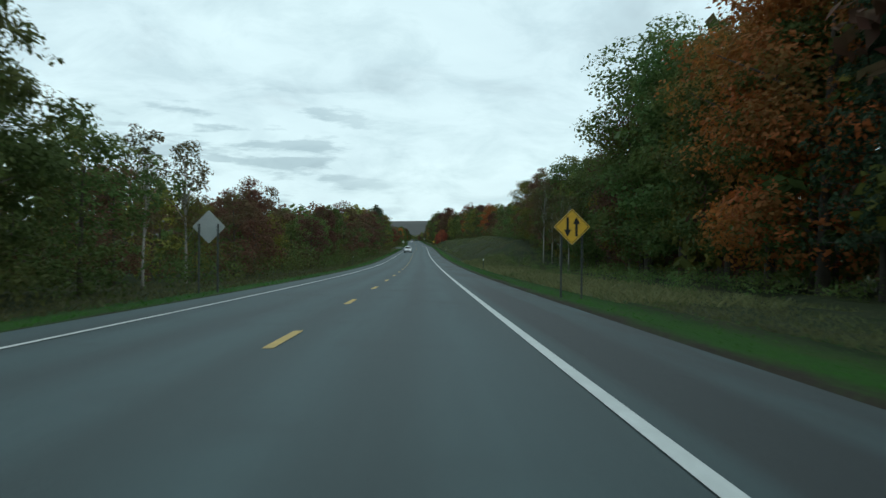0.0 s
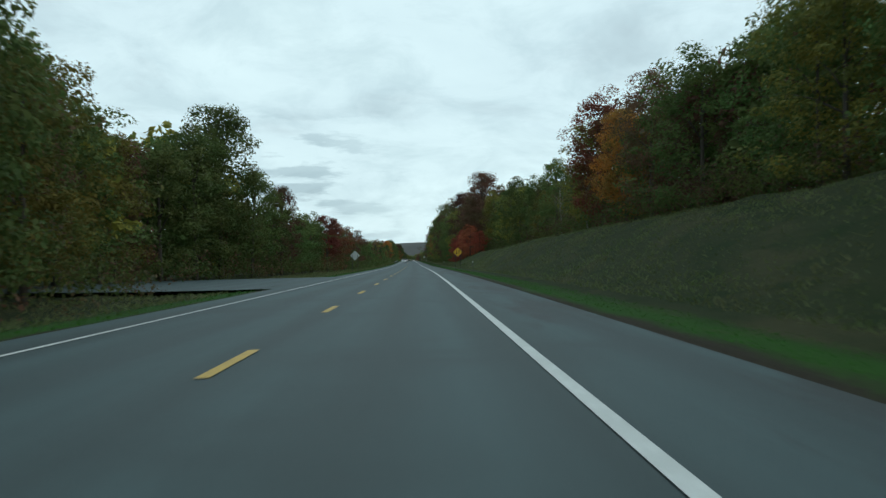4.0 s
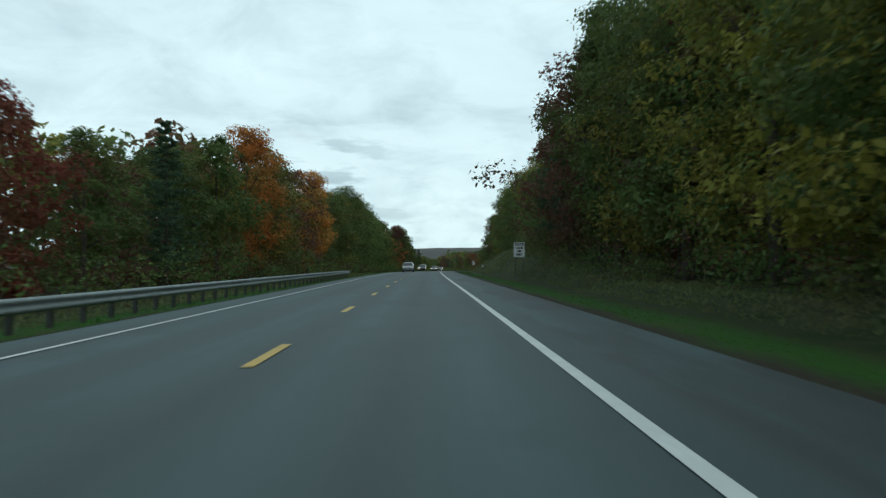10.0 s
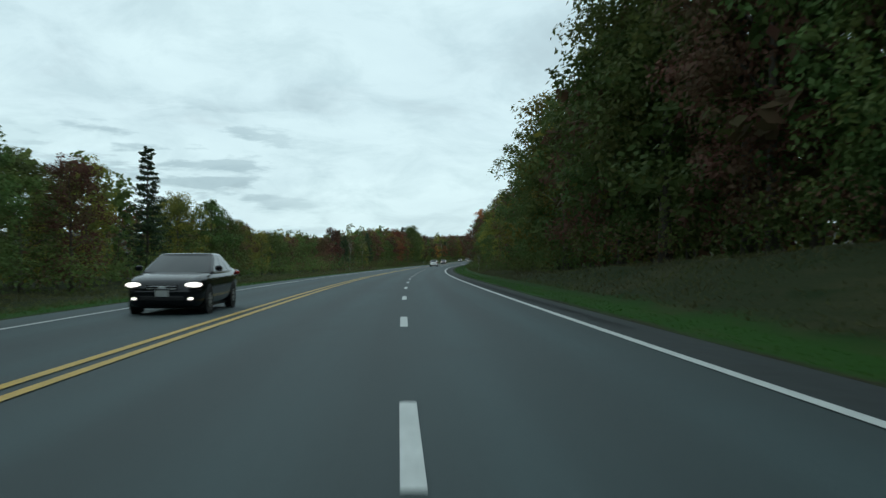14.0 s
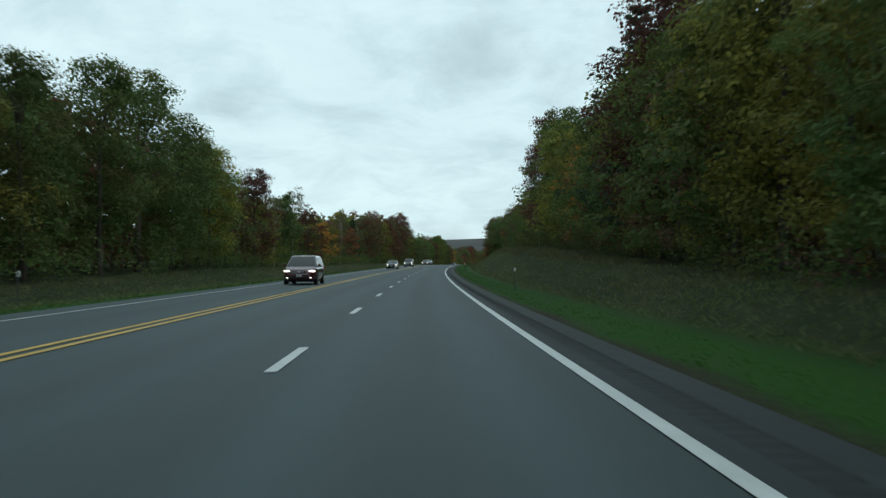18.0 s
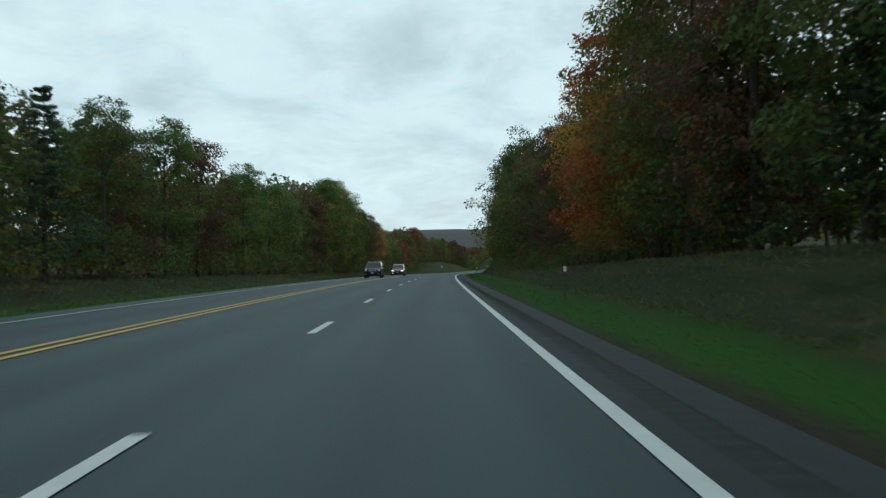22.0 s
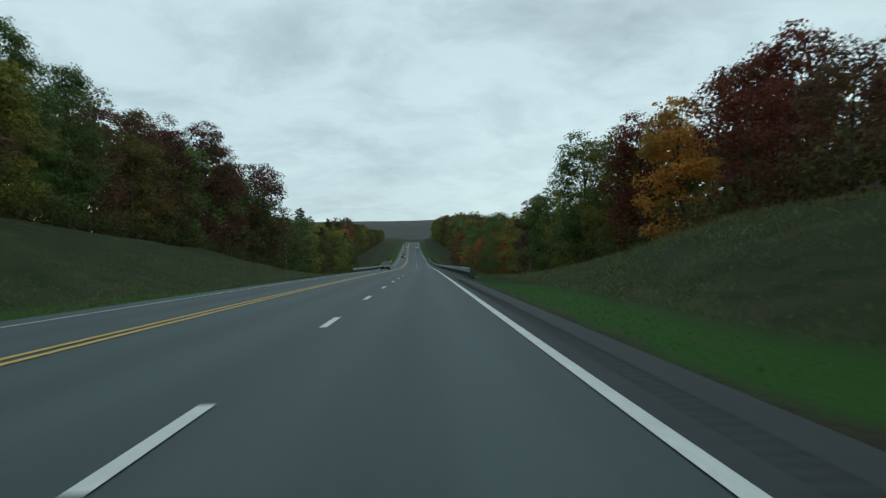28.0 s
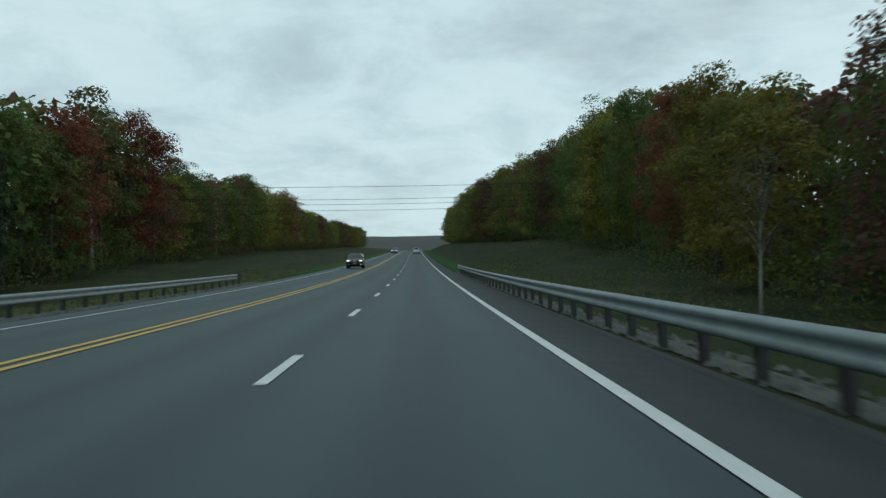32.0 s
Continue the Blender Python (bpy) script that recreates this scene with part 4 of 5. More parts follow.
def fill_wood(side, lines):
    """Trees between and behind those of the edge, a little lower."""
    prof = PROFILE[side]
    sign = 1 if side == "right" else -1
    mix_near, mix_far = "gggggyydyyggd", "ggdyd"
    s = -8.0
    while s < 2900:
        u = float(table(lines, s))
        near = min(abs(s - a) for a, b in prof)
        top = float(np.interp(s, [a for a, b in prof], [b for a, b in prof]))
        if near > 3.2:
            h = (top - float(lie(s, u))) * tree_rng.uniform(0.76, 0.99)
            plant(s, u + sign * tree_rng.uniform(1.0, 4.5), max(2.5, h), (k := mix_near[int(tree_rng.integers(len(mix_near)))]), "fill", "ash_tree" if k == "g" else "")
        s += tree_rng.uniform(3.8, 5.8)
    leaves, trunks, kinds = [], [], []
    for back, gap, lo, hi in ((5.5, 5.5, 0.72, 0.93), (8, 7.0, 0.80, 0.98), (12, 10.5, 0.82, 1.0), (20, 14.0, 0.80, 0.99)):
        s = -10.0
        while s < 2800:
            u = float(table(lines, s)) + sign * (back + tree_rng.uniform(-1, 1))
            top = float(np.interp(s, [a for a, b in prof], [b for a, b in prof]))
            floor_z = float(lie(s, u))
            h = max(4, (top - floor_z) * tree_rng.uniform(lo, hi) * (1 + back * 0.008))
            k = h / 13.0
            a = tree_rng.uniform(0, 6.283)
            turn = np.array([[math.cos(a), -math.sin(a), 0], [math.sin(a), math.cos(a), 0], [0, 0, 1]])
            foot = along(s, u, floor_z) / S
            leaves.append(((BACK[int(tree_rng.integers(3))] @ turn.T) * k + foot) * S)
            kinds.append(np.full(len(leaves[-1]), tree_rng.integers(len(mix_far))))
            r = 0.16 * k
            for q in range(3):
                x, y = r * math.cos(q * 2.1), r * math.sin(q * 2.1)
                x2, y2 = r * math.cos(q * 2.1 + 2.1), r * math.sin(q * 2.1 + 2.1)
                trunks.append(np.array([(x, y, -0.3), (x2, y2, -0.3), (x2 * 0.4, y2 * 0.4, h * 0.8), (x * 0.4, y * 0.4, h * 0.8)]) * S + foot * S)
            s += gap * tree_rng.uniform(0.75, 1.25)
    me = quads("woods_behind", np.concatenate(leaves), LEAVES["g"])
    for k in mix_far[1:]:
        me.materials.append(LEAVES[k])
    me.polygons.foreach_set("material_index", np.concatenate(kinds).astype(np.int32))
    tagged(new("woods_behind", me), "dense autumn woods behind the first trees", "woods", kind="stuff")
    tagged(new("trunks_behind", quads("trunks_behind", np.array(trunks), M_BARK)), "dark trunks deep in the woods", "trunks", kind="stuff")


fill_wood("right", TREES_R)
fill_wood("left", TREES_L)
for s, top in ((128, 9.7), (1211, 2.8), (1465, 6.8), (2420, 5.0), (1177, 3.3), (1290, 5.3)):
    u = float(table(TREES_R, s)) - 1.8
    plant(s, u, top - float(lie(s, u)), "b", "thin", "birch_tree")
for s in range(474, 522, 5):
    u = float(table(TREES_R, s)) - 2.4 + (s % 3) * 0.5
    plant(s, u, (7.2 if s < 488 else 9.0 if s < 500 else 8.8 - (s - 500) * 0.10) - float(lie(s, u)), "s", "mid", "sumac_bush", "red sumac on the bank")


def bare_tree(s, u, height, seed):
    """A dead tree: trunk, limbs and twigs without leaves."""
    rng = np.random.default_rng(seed)
    r0 = 0.011 * height
    root = new("dead_tree")
    root.matrix_world = stand(s, u, float(lie(s, u)) - 0.05)
    tagged(root, "dead bare tree with pale forked limbs", "tree", "trees along the highway")
    part("trunk", tubes("trunk", [([(0, 0, -0.3), (0.1, 0, height * 0.5), (0, 0.2, height * 0.93)], [r0 * 1.2, r0 * 0.8, r0 * 0.15], 8)], M_BARK), root)
    for i in range(14):
        k = rng.uniform(0.45, 0.9)
        a = i * 2.4
        reach = height * (1.0 - k) * 0.5 + 0.9
        p0 = Vector((0, 0, k * height))
        p1 = p0 + Vector((math.cos(a), math.sin(a), 0.9)) * reach * 0.5
        p2 = p0 + Vector((math.cos(a + 0.3), math.sin(a + 0.3), 0.75)) * reach
        lines = [([p0, p1, p2], [r0 * 0.3, r0 * 0.2, r0 * 0.06], 5)]
        for q in range(5):
            f = rng.uniform(0.3, 0.95)
            t0 = p0.lerp(p2, f)
            t1 = t0 + Vector(rng.normal(0, 0.5, 3)) * reach * 0.35 + Vector((0, 0, reach * 0.2))
            lines.append(([t0, t0.lerp(t1, 0.5), t1], [r0 * 0.12, r0 * 0.08, r0 * 0.03], 4))
        part("limb", tubes("limb", lines, M_BARK), root)


bare_tree(612, 14.2, 21.0, 4)
bare_tree(617, 15.2, 20.0, 6)


def undergrowth(side, s0, s1, kind, density, seed, near=-1.2, depth=3.0, per=48, leaf=0.08, lift=0.0, tall=1.0):
    """Bushes and saplings that close the wood's foot."""
    rng = np.random.default_rng(seed)
    n = int((s1 - s0) * density)
    s = rng.uniform(s0, s1, n)
    lines, sign = (TREES_R, 1) if side == "right" else (TREES_L, -1)
    deep = near + depth * rng.uniform(0, 1, n)
    u = table(lines, s) + sign * deep
    kept = sign * u > np.abs(table(EDGE_R if sign > 0 else EDGE_L, s)) + 2.6
    s, u, deep, n = s[kept], u[kept], deep[kept], int(kept.sum())
    hgt = (np.minimum(rng.gamma(3.0, 0.38, n), 2.2) + 0.3) * (1 + 0.10 * np.maximum(deep, 0)) * np.where((sign > 0) & (s < 150), 0.55, 1.3)
    hgt = np.minimum(hgt, 3.6) * tall + lift
    base = along(s, u, lie(s, u)) / S
    cen = base + np.stack([np.zeros(n), np.zeros(n), hgt * 0.55], 1)
    out = np.zeros((n, 3))
    leaves = leaf_cloud(rng, cen, 0.45 + hgt * 0.33, per, leaf, out, 0.2) * S
    ob = new("undergrowth", quads("undergrowth", leaves, LEAVES[kind]))
    tagged(ob, "tangled bushes and saplings at the foot of the wood", "bushes", kind="stuff")


for i, s0 in enumerate(range(-10, 2750, 230)):
    for side in ("right", "left"):
        front = -1.2 if side == "right" else -2.6
        odd = i * 2 + (side == "left")
        undergrowth(side, s0, s0 + 230, "g", 1.0, 100 + odd, front)
        undergrowth(side, s0, s0 + 230, "gdgdgd"[i % 6], 0.4, 200 + odd, front)
        undergrowth(side, s0, s0 + 230, "g", 0.9, 300 + odd, 1.5, 11.0, 24, 0.15)
        undergrowth(side, s0, s0 + 230, "d", 0.5, 400 + odd, 1.5, 11.0, 24, 0.15)
# thickets along the tops of the banks
for i, (side, s0, s1) in enumerate((("right", 140, 500), ("right", 835, 1100), ("right", 1395, 1690), ("right", 1810, 1890), ("right", 2040, 2160), ("left", 2020, 2225))):
    undergrowth(side, s0, s1, "g", 1.6, 700 + i, -0.6, 5.0, 34, 0.12, 1.0)
    undergrowth(side, s0, s1, "d", 0.8, 720 + i, -0.6, 5.0, 34, 0.12, 1.0)
undergrowth("right", 40, 150, "g", 1.1, 760, -9.0, 8.0)
undergrowth("right", 1110, 1380, "g", 0.5, 761, -2.5, 2.5, 40, 0.07, 0.0, 0.5)
undergrowth("right", 1690, 1960, "g", 0.5, 762, -2.5, 2.5, 40, 0.07, 0.0, 0.5)
undergrowth("right", 530, 840, "g", 0.5, 763, -2.5, 2.5, 40, 0.07, 0.0, 0.5)


def grass(side, s0, s1, d0, d1, per_metre, tall, mat, seed):
    rng = np.random.default_rng(seed)
    n = int((s1 - s0) * per_metre)
    s = rng.uniform(s0, s1, n)
    d = d0 + (d1 - d0) * rng.uniform(0, 1, n) ** 1.3
    u = table(EDGE_R, s) + d if side == "right" else table(EDGE_L, s) - d
    p = along(s, u, lie(s, u) - 0.03) / S
    a = rng.uniform(0, 6.283, n)
    h = tall * rng.uniform(0.5, 1.4, n)
    w = 0.015 + 0.09 * h
    side_v = np.stack([np.cos(a) * w, np.sin(a) * w, np.zeros(n)], 1)
    tip = p + np.stack([rng.normal(0, 0.9, n) * h, rng.normal(0, 0.9, n) * h, h], 1)
    v = np.stack([p - side_v, p + side_v, tip + side_v * 0.25, tip - side_v * 0.45], 1) * S
    ob = new("grass", quads("grass", v, mat))
    tagged(ob, "mown green grass on the verge" if tall < 0.2 else "long dry grass and weeds on the bank", "grass", kind="stuff")


M_BLADE = leaf_material("grass_blades", (0.032, 0.115, 0.016), (0.055, 0.155, 0.025), (0.062, 0.112, 0.023))
M_WEED = leaf_material("dry_weeds", (0.085, 0.110, 0.040), (0.135, 0.145, 0.060), (0.110, 0.105, 0.052))
for i, s0 in enumerate(range(0, 2500, 250)):
    grass("right", s0, s0 + 250, 0.5, 3.4, 90, 0.05, M_BLADE, 500 + i)
    grass("right", s0, s0 + 250, 3.0, 13.0, 150, 0.13, M_WEED, 530 + i)
    grass("left", s0, s0 + 250, 0.3, 3.0, 20, 0.09, M_BLADE, 560 + i)
    grass("left", s0, s0 + 250, 1.8, 9.0, 80, 0.14, M_WEED, 590 + i)


M_TALL = leaf_material("pale_long_grass", (0.13, 0.13, 0.055), (0.18, 0.165, 0.08), (0.09, 0.105, 0.04))
grass("right", 30, 150, 2.2, 9.0, 90, 0.30, M_TALL, 620)
grass("right", 1400, 1660, 9.0, 13.0, 25, 0.25, M_TALL, 621)
grass("right", 2050, 2150, 8.0, 13.0, 25, 0.25, M_TALL, 622)
for s, u, h in ((128, 19.4, 12.0), (120, 20.6, 10.5), (112, 20.4, 9.5)):
    plant(s, u, h, "b", "thin", "birch_tree")


for s, u, top, kind in ((1662, 20.5, 17, "g"), (1670, 19.5, 18, "g"), (1677, 18.5, 18, "d"), (1685, 18.2, 18, "g"), (1692, 18.4, 18, "y"), (1699, 18.2, 17, "o"), (1707, 17.6, 15, "o"),
                        (1868, 18.5, 19, "g"), (1875, 18.0, 18, "y"), (1882, 18.4, 18, "g"), (1889, 17.6, 17, "g"), (1203, 16.5, 9, "d"), (1207, 17.0, 11, "g"), (1214, 18.5, 11, "y"), (1222, 17.5, 10, "g")):
    plant(s, u, top - float(lie(s, u)), kind, "tall")


# ---- far hills ----
def ridge(name, label, heading0, heading1, distance, height, rough, seed):
    rng = np.random.default_rng(seed)
    a = np.radians(np.linspace(heading0, heading1, 120))
    cx, cy = along(1600, 0)[:2]
    prof = np.ones(120)
    for k in range(1, 6):
        prof += rough / k * np.sin(a * k * 9 + rng.uniform(0, 6))
    ends = np.clip(np.minimum(np.arange(120), np.arange(120)[::-1]) / 25, 0, 1)
    prof = prof * ends ** 0.6 + rng.normal(0, 0.006, 120)
    rings = []
    for f, k in ((0.72, -0.25), (0.82, 0.25), (0.92, 0.72), (1.0, 1.0), (1.15, 0.9)):
        r = distance * f * S
        rings.append(np.stack([cx - np.sin(a) * r, cy + np.cos(a) * r, height * S * k * prof + 0 * a], 1))
    ob = new(name, sheet(name, np.stack(rings, 1), M_MOUNTAIN if "mountain" in name else M_HILL))
    tagged(ob, label, "hill", kind="structure")


ridge("backdrop_hill", "long wooded ridge, grey with distance", -62, 42, 6200, 175, 0.10, 5)
ridge("backdrop_mountain", "dark wooded mountain shoulder beyond the trees", -66, -36, 2600, 205, 0.16, 8)


# ---- signs, posts and rails ----
def letters(text, size, parent, at, mat):
    cu = bpy.data.curves.new("lettering", "FONT")
    cu.body, cu.size, cu.align_x, cu.align_y, cu.extrude = text, size, "CENTER", "CENTER", 0.002
    cu.offset = 0.012
    tmp = bpy.data.objects.new("lettering", cu)
    scene.collection.objects.link(tmp)
    me = bpy.data.meshes.new_from_object(tmp.evaluated_get(bpy.context.evaluated_depsgraph_get()))
    bpy.data.objects.remove(tmp)
    me.materials.clear()
    me.materials.append(mat)
    ob = part("lettering", me, parent)
    ob.matrix_basis = pose(*at, 90, 0, 0)
    return ob


def plate(name, w, h, mat, diamond=False, radius=0.05, thick=0.012):
    """A thin sheet with rounded corners, facing -y."""
    corner = []
    for sx, sz, a0 in ((1, 1, 0), (-1, 1, 90), (-1, -1, 180), (1, -1, 270)):
        for k in range(4):
            a = math.radians(a0 + k * 30)
            corner.append((sx * (w / 2 - radius) + radius * math.cos(a), sz * (h / 2 - radius) + radius * math.sin(a)))
    if diamond:
        c = math.sqrt(0.5)
        corner = [((x - z) * c, (x + z) * c) for x, z in corner]
    n = len(corner)
    v = [(x, -thick / 2, z) for x, z in corner] + [(x, thick / 2, z) for x, z in corner]
    f = [tuple(range(n - 1, -1, -1)), tuple(range(n, 2 * n))] + [(i, (i + 1) % n, (i + 1) % n + n, i + n) for i in range(n)]
    return raw(name, v, f, mat)


def channel_post(height):
    """A U-section steel post."""
    return boxes("post", [(0, 0.015, height / 2 - 0.3, 0.06, 0.008, height + 0.6), (-0.03, 0.0, height / 2 - 0.3, 0.008, 0.036, height + 0.6), (0.03, 0.0, height / 2 - 0.3, 0.008, 0.036, height + 0.6)], M_POST)


def arrow(points, name="arrow"):
    n = len(points)
    v = [(x, -0.012, z) for x, z in points] + [(x, -0.008, z) for x, z in points]
    return raw(name, v, [tuple(range(n - 1, -1, -1)), tuple(range(n, 2 * n))] + [(i, (i + 1) % n, (i + 1) % n + n, i + n) for i in range(n)], M_SIGN_BLACK)


def diamond_sign(s, u, centre, turn, label, lean=0.0):
    """A warning diamond on two posts; centre is its middle's height over the road."""
    g = float(lie(s, u))
    root = new("warning_sign")
    root.matrix_world = stand(s, u, g, turn)
    tagged(root, label, "road sign")
    z = centre - g
    face = part("sign_panel", plate("sign_panel", 0.93, 0.93, M_SIGN_BACK, True), root, "aluminium diamond panel")
    face.location = (0, 0, z)
    front = part("face", plate("face", 0.92, 0.92, M_SIGN_YELLOW, True, 0.05, 0.004), face, "yellow reflective face")
    front.location = (0, -0.009, 0)
    for i in range(4):
        a = i * 90 + 45
        m = boxes("border", [(0, -0.012, 0.42, 0.84, 0.003, 0.018)], M_SIGN_BLACK)
        b = part("border", m, face)
        b.matrix_basis = pose(0, 0, 0, 0, a, 0)
    w = 0.045
    up = [(-w, -0.34), (w, -0.34), (w, 0.10), (0.13, 0.10), (0, 0.36), (-0.13, 0.10), (-w, 0.10)]
    a1 = part("arrow", arrow([(x + 0.16, z2) for x, z2 in up]), face, "black arrow")
    a2 = part("arrow", arrow([(-x - 0.16, -z2) for x, z2 in up]), face, "black arrow")
    for x in (-0.37, 0.37):
        p = part("post", channel_post(z + 0.12), root)
        p.location = (x, 0.04, 0)
    return root


def panel_sign(s, u, centre, lines, turn, label, w=0.914, h=1.22, sizes=None, back=False):
    g = float(lie(s, u))
    root = new("road_sign")
    root.matrix_world = stand(s, u, g, turn)
    tagged(root, label, "road sign")
    z = centre - g
    face = part("sign_panel", plate("sign_panel", w, h, M_SIGN_BACK), root, "aluminium sign panel")
    face.location = (0, 0, z)
    front = part("face", plate("face", w - 0.01, h - 0.01, M_SIGN_WHITE, False, 0.045, 0.004), face, "white reflective face")
    front.location = (0, -0.009, 0)
    for x, zz, sx, sz in ((0, h / 2 - 0.03, w - 0.08, 0.014), (0, -h / 2 + 0.03, w - 0.08, 0.014), (-w / 2 + 0.03, 0, 0.014, h - 0.08), (w / 2 - 0.03, 0, 0.014, h - 0.08)):
        part("border", boxes("border", [(x, -0.012, zz, sx, 0.003, sz)], M_SIGN_BLACK), face)
    n = len(lines)
    for i, text in enumerate(lines):
        size = sizes[i] if sizes else 0.24
        zz = h * (0.5 - (i + 0.5) / n * 0.9 - 0.05) if not sizes else (0.36, 0.13, -0.24)[i]
        letters(text, size, face, (0, -0.014, zz), M_SIGN_BLACK)
    for x in (-0.3, 0.3):
        p = part("post", channel_post(z + h * 0.4), root)
        p.location = (x, 0.03, 0)
    return root


diamond_sign(31.6, 7.4, 2.46, 0, "yellow diamond two-way traffic sign on two steel posts", 0)
diamond_sign(34.8, -6.3, 2.45, 178, "grey back of a diamond warning sign on two posts")
diamond_sign(418.1, 7.8, 2.34, 0, "yellow diamond two-way traffic sign on the grass bank")
diamond_sign(417.1, -6.3, 2.14, 181, "grey back of a diamond warning sign beside the far lane")
panel_sign(817, 9.6, 2.32, ["TRUCK", "LANE", "500", "FEET"], 0, "white truck lane sign with black lettering on two posts")
panel_sign(1037, 10.8, 2.6, ["SLOWER", "TRAFFIC", "KEEP", "RIGHT"], 0, "white traffic rule sign with black lettering on two posts")
panel_sign(2006, 9.9, 2.4, ["SPEED", "LIMIT", "55"], 0, "white speed limit sign on two posts", 0.76, 0.92, (0.17, 0.17, 0.42))
panel_sign(2004, -8.6, 2.3, [], 180, "grey back of a road sign beside the far lane", 0.76, 0.92)


def delineator(s, u, turn=0):
    """A thin post with a white reflector."""
    root = new("marker_post")
    root.matrix_world = stand(s, u, float(lie(s, u)), turn)
    tagged(root, "thin steel marker post with a white reflector", "marker post", "marker posts on the verge")
    part("post", boxes("post", [(0, 0, 0.45, 0.05, 0.012, 1.5)], M_POST), root)
    part("reflector", plate("reflector", 0.11, 0.19, M_SIGN_WHITE, False, 0.02), root, "white reflector").location = (0, -0.015, 1.12)


for s, u in ((96, 8.5), (240, 8.5), (391, 8.1), (482, 8.1), (626, 8.2), (686, 8.2), (845, 8.3), (983, 8.4), (1190, 10.2), (1390, 10.4), (1474, 10.2), (1674, 10.6), (1774, 10.4), (1979, 10.2)):
    delineator(s, u)
for s in (120, 640, 1100, 1372, 1880):
    delineator(s, -7.4, 180)
green = new("mile_marker")
green.matrix_world = stand(1722, 10.6, float(lie(1722, 10.6)))
tagged(green, "small green route marker on a steel post", "marker post")
part("post", channel_post(2.0), green)
part("panel", plate("panel", 0.16, 0.34, M_SIGN_GREEN, False, 0.02), green, "green panel").location = (0, -0.03, 1.85)
part("number_bars", boxes("number_bars", [(0, -0.04, 1.93, 0.09, 0.003, 0.035), (0, -0.04, 1.85, 0.09, 0.003, 0.035), (0, -0.04, 1.77, 0.09, 0.003, 0.035)], M_SIGN_WHITE), green, "white bars in place of numbers")


def gravel(s0, s1, u0, u1):
    s = np.arange(s0, s1, 2.5)
    pts = np.stack([along(s, u, lie(s, u) + k) for u, k in ((u0, 0.02), ((u0 + u1) / 2, 0.06), (u1, 0.0))], 1)
    tagged(new("gravel_strip", sheet("gravel_strip", pts, M_STONE)), "pale grit strip behind the guardrail", "gravel", kind="structure")


gravel(2158, 2474, 9.1, 9.75)
gravel(2232, 2456, -6.9, -5.4)


def grit(s0, s1, u0, u1, n, seed):
    """Loose stones, each a low four-sided lump."""
    rng = np.random.default_rng(seed)
    s, u = rng.uniform(s0, s1, n), rng.uniform(u0, u1, n)
    r = rng.uniform(0.02, 0.07, n)[:, None]
    c = along(s, u, lie(s, u) + 0.03) / S
    ring = [np.stack([np.cos(a), np.sin(a), 0 * a], 1) * r * rng.uniform(0.7, 1.3, (n, 1)) for a in (rng.uniform(0, 1, n) + k * 1.571 for k in range(4))]
    top = c + np.array([0, 0, 1]) * r * 0.8
    faces = [np.stack([c + ring[k], c + ring[(k + 1) % 4], top + ring[(k + 1) % 4] * 0.4, top + ring[k] * 0.4], 1) for k in range(4)]
    faces.append(np.stack([top + q * 0.4 for q in ring], 1))
    tagged(new("grit", quads("grit", np.concatenate(faces) * S, M_GRIT)), "loose grey stones along the guardrail", "gravel", kind="stuff")


grit(2158, 2474, 8.95, 9.9, 9000, 81)
grit(2232, 2456, -6.9, -5.5, 3500, 82)


def guardrail(s0, s1, u, label, drop0=False, drop1=False):
    """A W-beam rail on steel posts with offset blocks."""
    root = new("guardrail")
    mid = (s0 + s1) / 2
    root.matrix_world = stand(mid, u)
    inv = root.matrix_world.inverted()
    tagged(root, label, "guardrail")
    sign = -1 if u > 0 else 1
    sink = 0.03 if u > 0 else -0.03
    s = np.arange(s0, s1 + 0.1, 3.81)
    prof = [(0.0, 0.65), (0.055, 0.625), (0.085, 0.58), (0.055, 0.535), (0.02, 0.49), (0.055, 0.445), (0.085, 0.40), (0.055, 0.355), (0.0, 0.33)]
    prof += [(a - 0.006, b) for a, b in reversed(prof)]
    prof.append(prof[0])
    for i in range(0, len(s) - 1):
        ss = np.array([s[i], s[i + 1] + 0.06])
        low = np.zeros(2)
        if drop1 and i == len(s) - 2:
            low = np.array([0, -0.1])
        pts = np.stack([along(ss, u + sign * a, b + low + sink) for a, b in prof], 1)
        me = sheet("rail", pts, M_STEEL)
        me.transform(inv)
        part("rail", me, root)
    post = boxes("post", [(0, 0, -0.10, 0.10, 0.012, 1.45), (0, -0.075, -0.10, 0.10, 0.006, 1.45), (0, 0.075, -0.10, 0.10, 0.006, 1.45)], M_POST)
    block = boxes("block", [(0, 0, 0.47, 0.14, 0.11, 0.30)], M_POST, 0.008)
    for a in np.arange(s0, s1 + 0.1, 1.905):
        p = part("post", post, root)
        p.matrix_basis = inv @ stand(a, u - sign * 0.20, sink)
        b = part("block", block, p)
        b.matrix_basis = pose(sign * 0.12, 0, 0)
    return root


guardrail(2152, 2470, 8.9, "galvanised W-beam guardrail on steel posts along the shoulder")
guardrail(2235, 2452, -5.9, "galvanised W-beam guardrail beside the far lane")
guardrail(700, 838, -5.9, "galvanised W-beam guardrail beside the far lane")


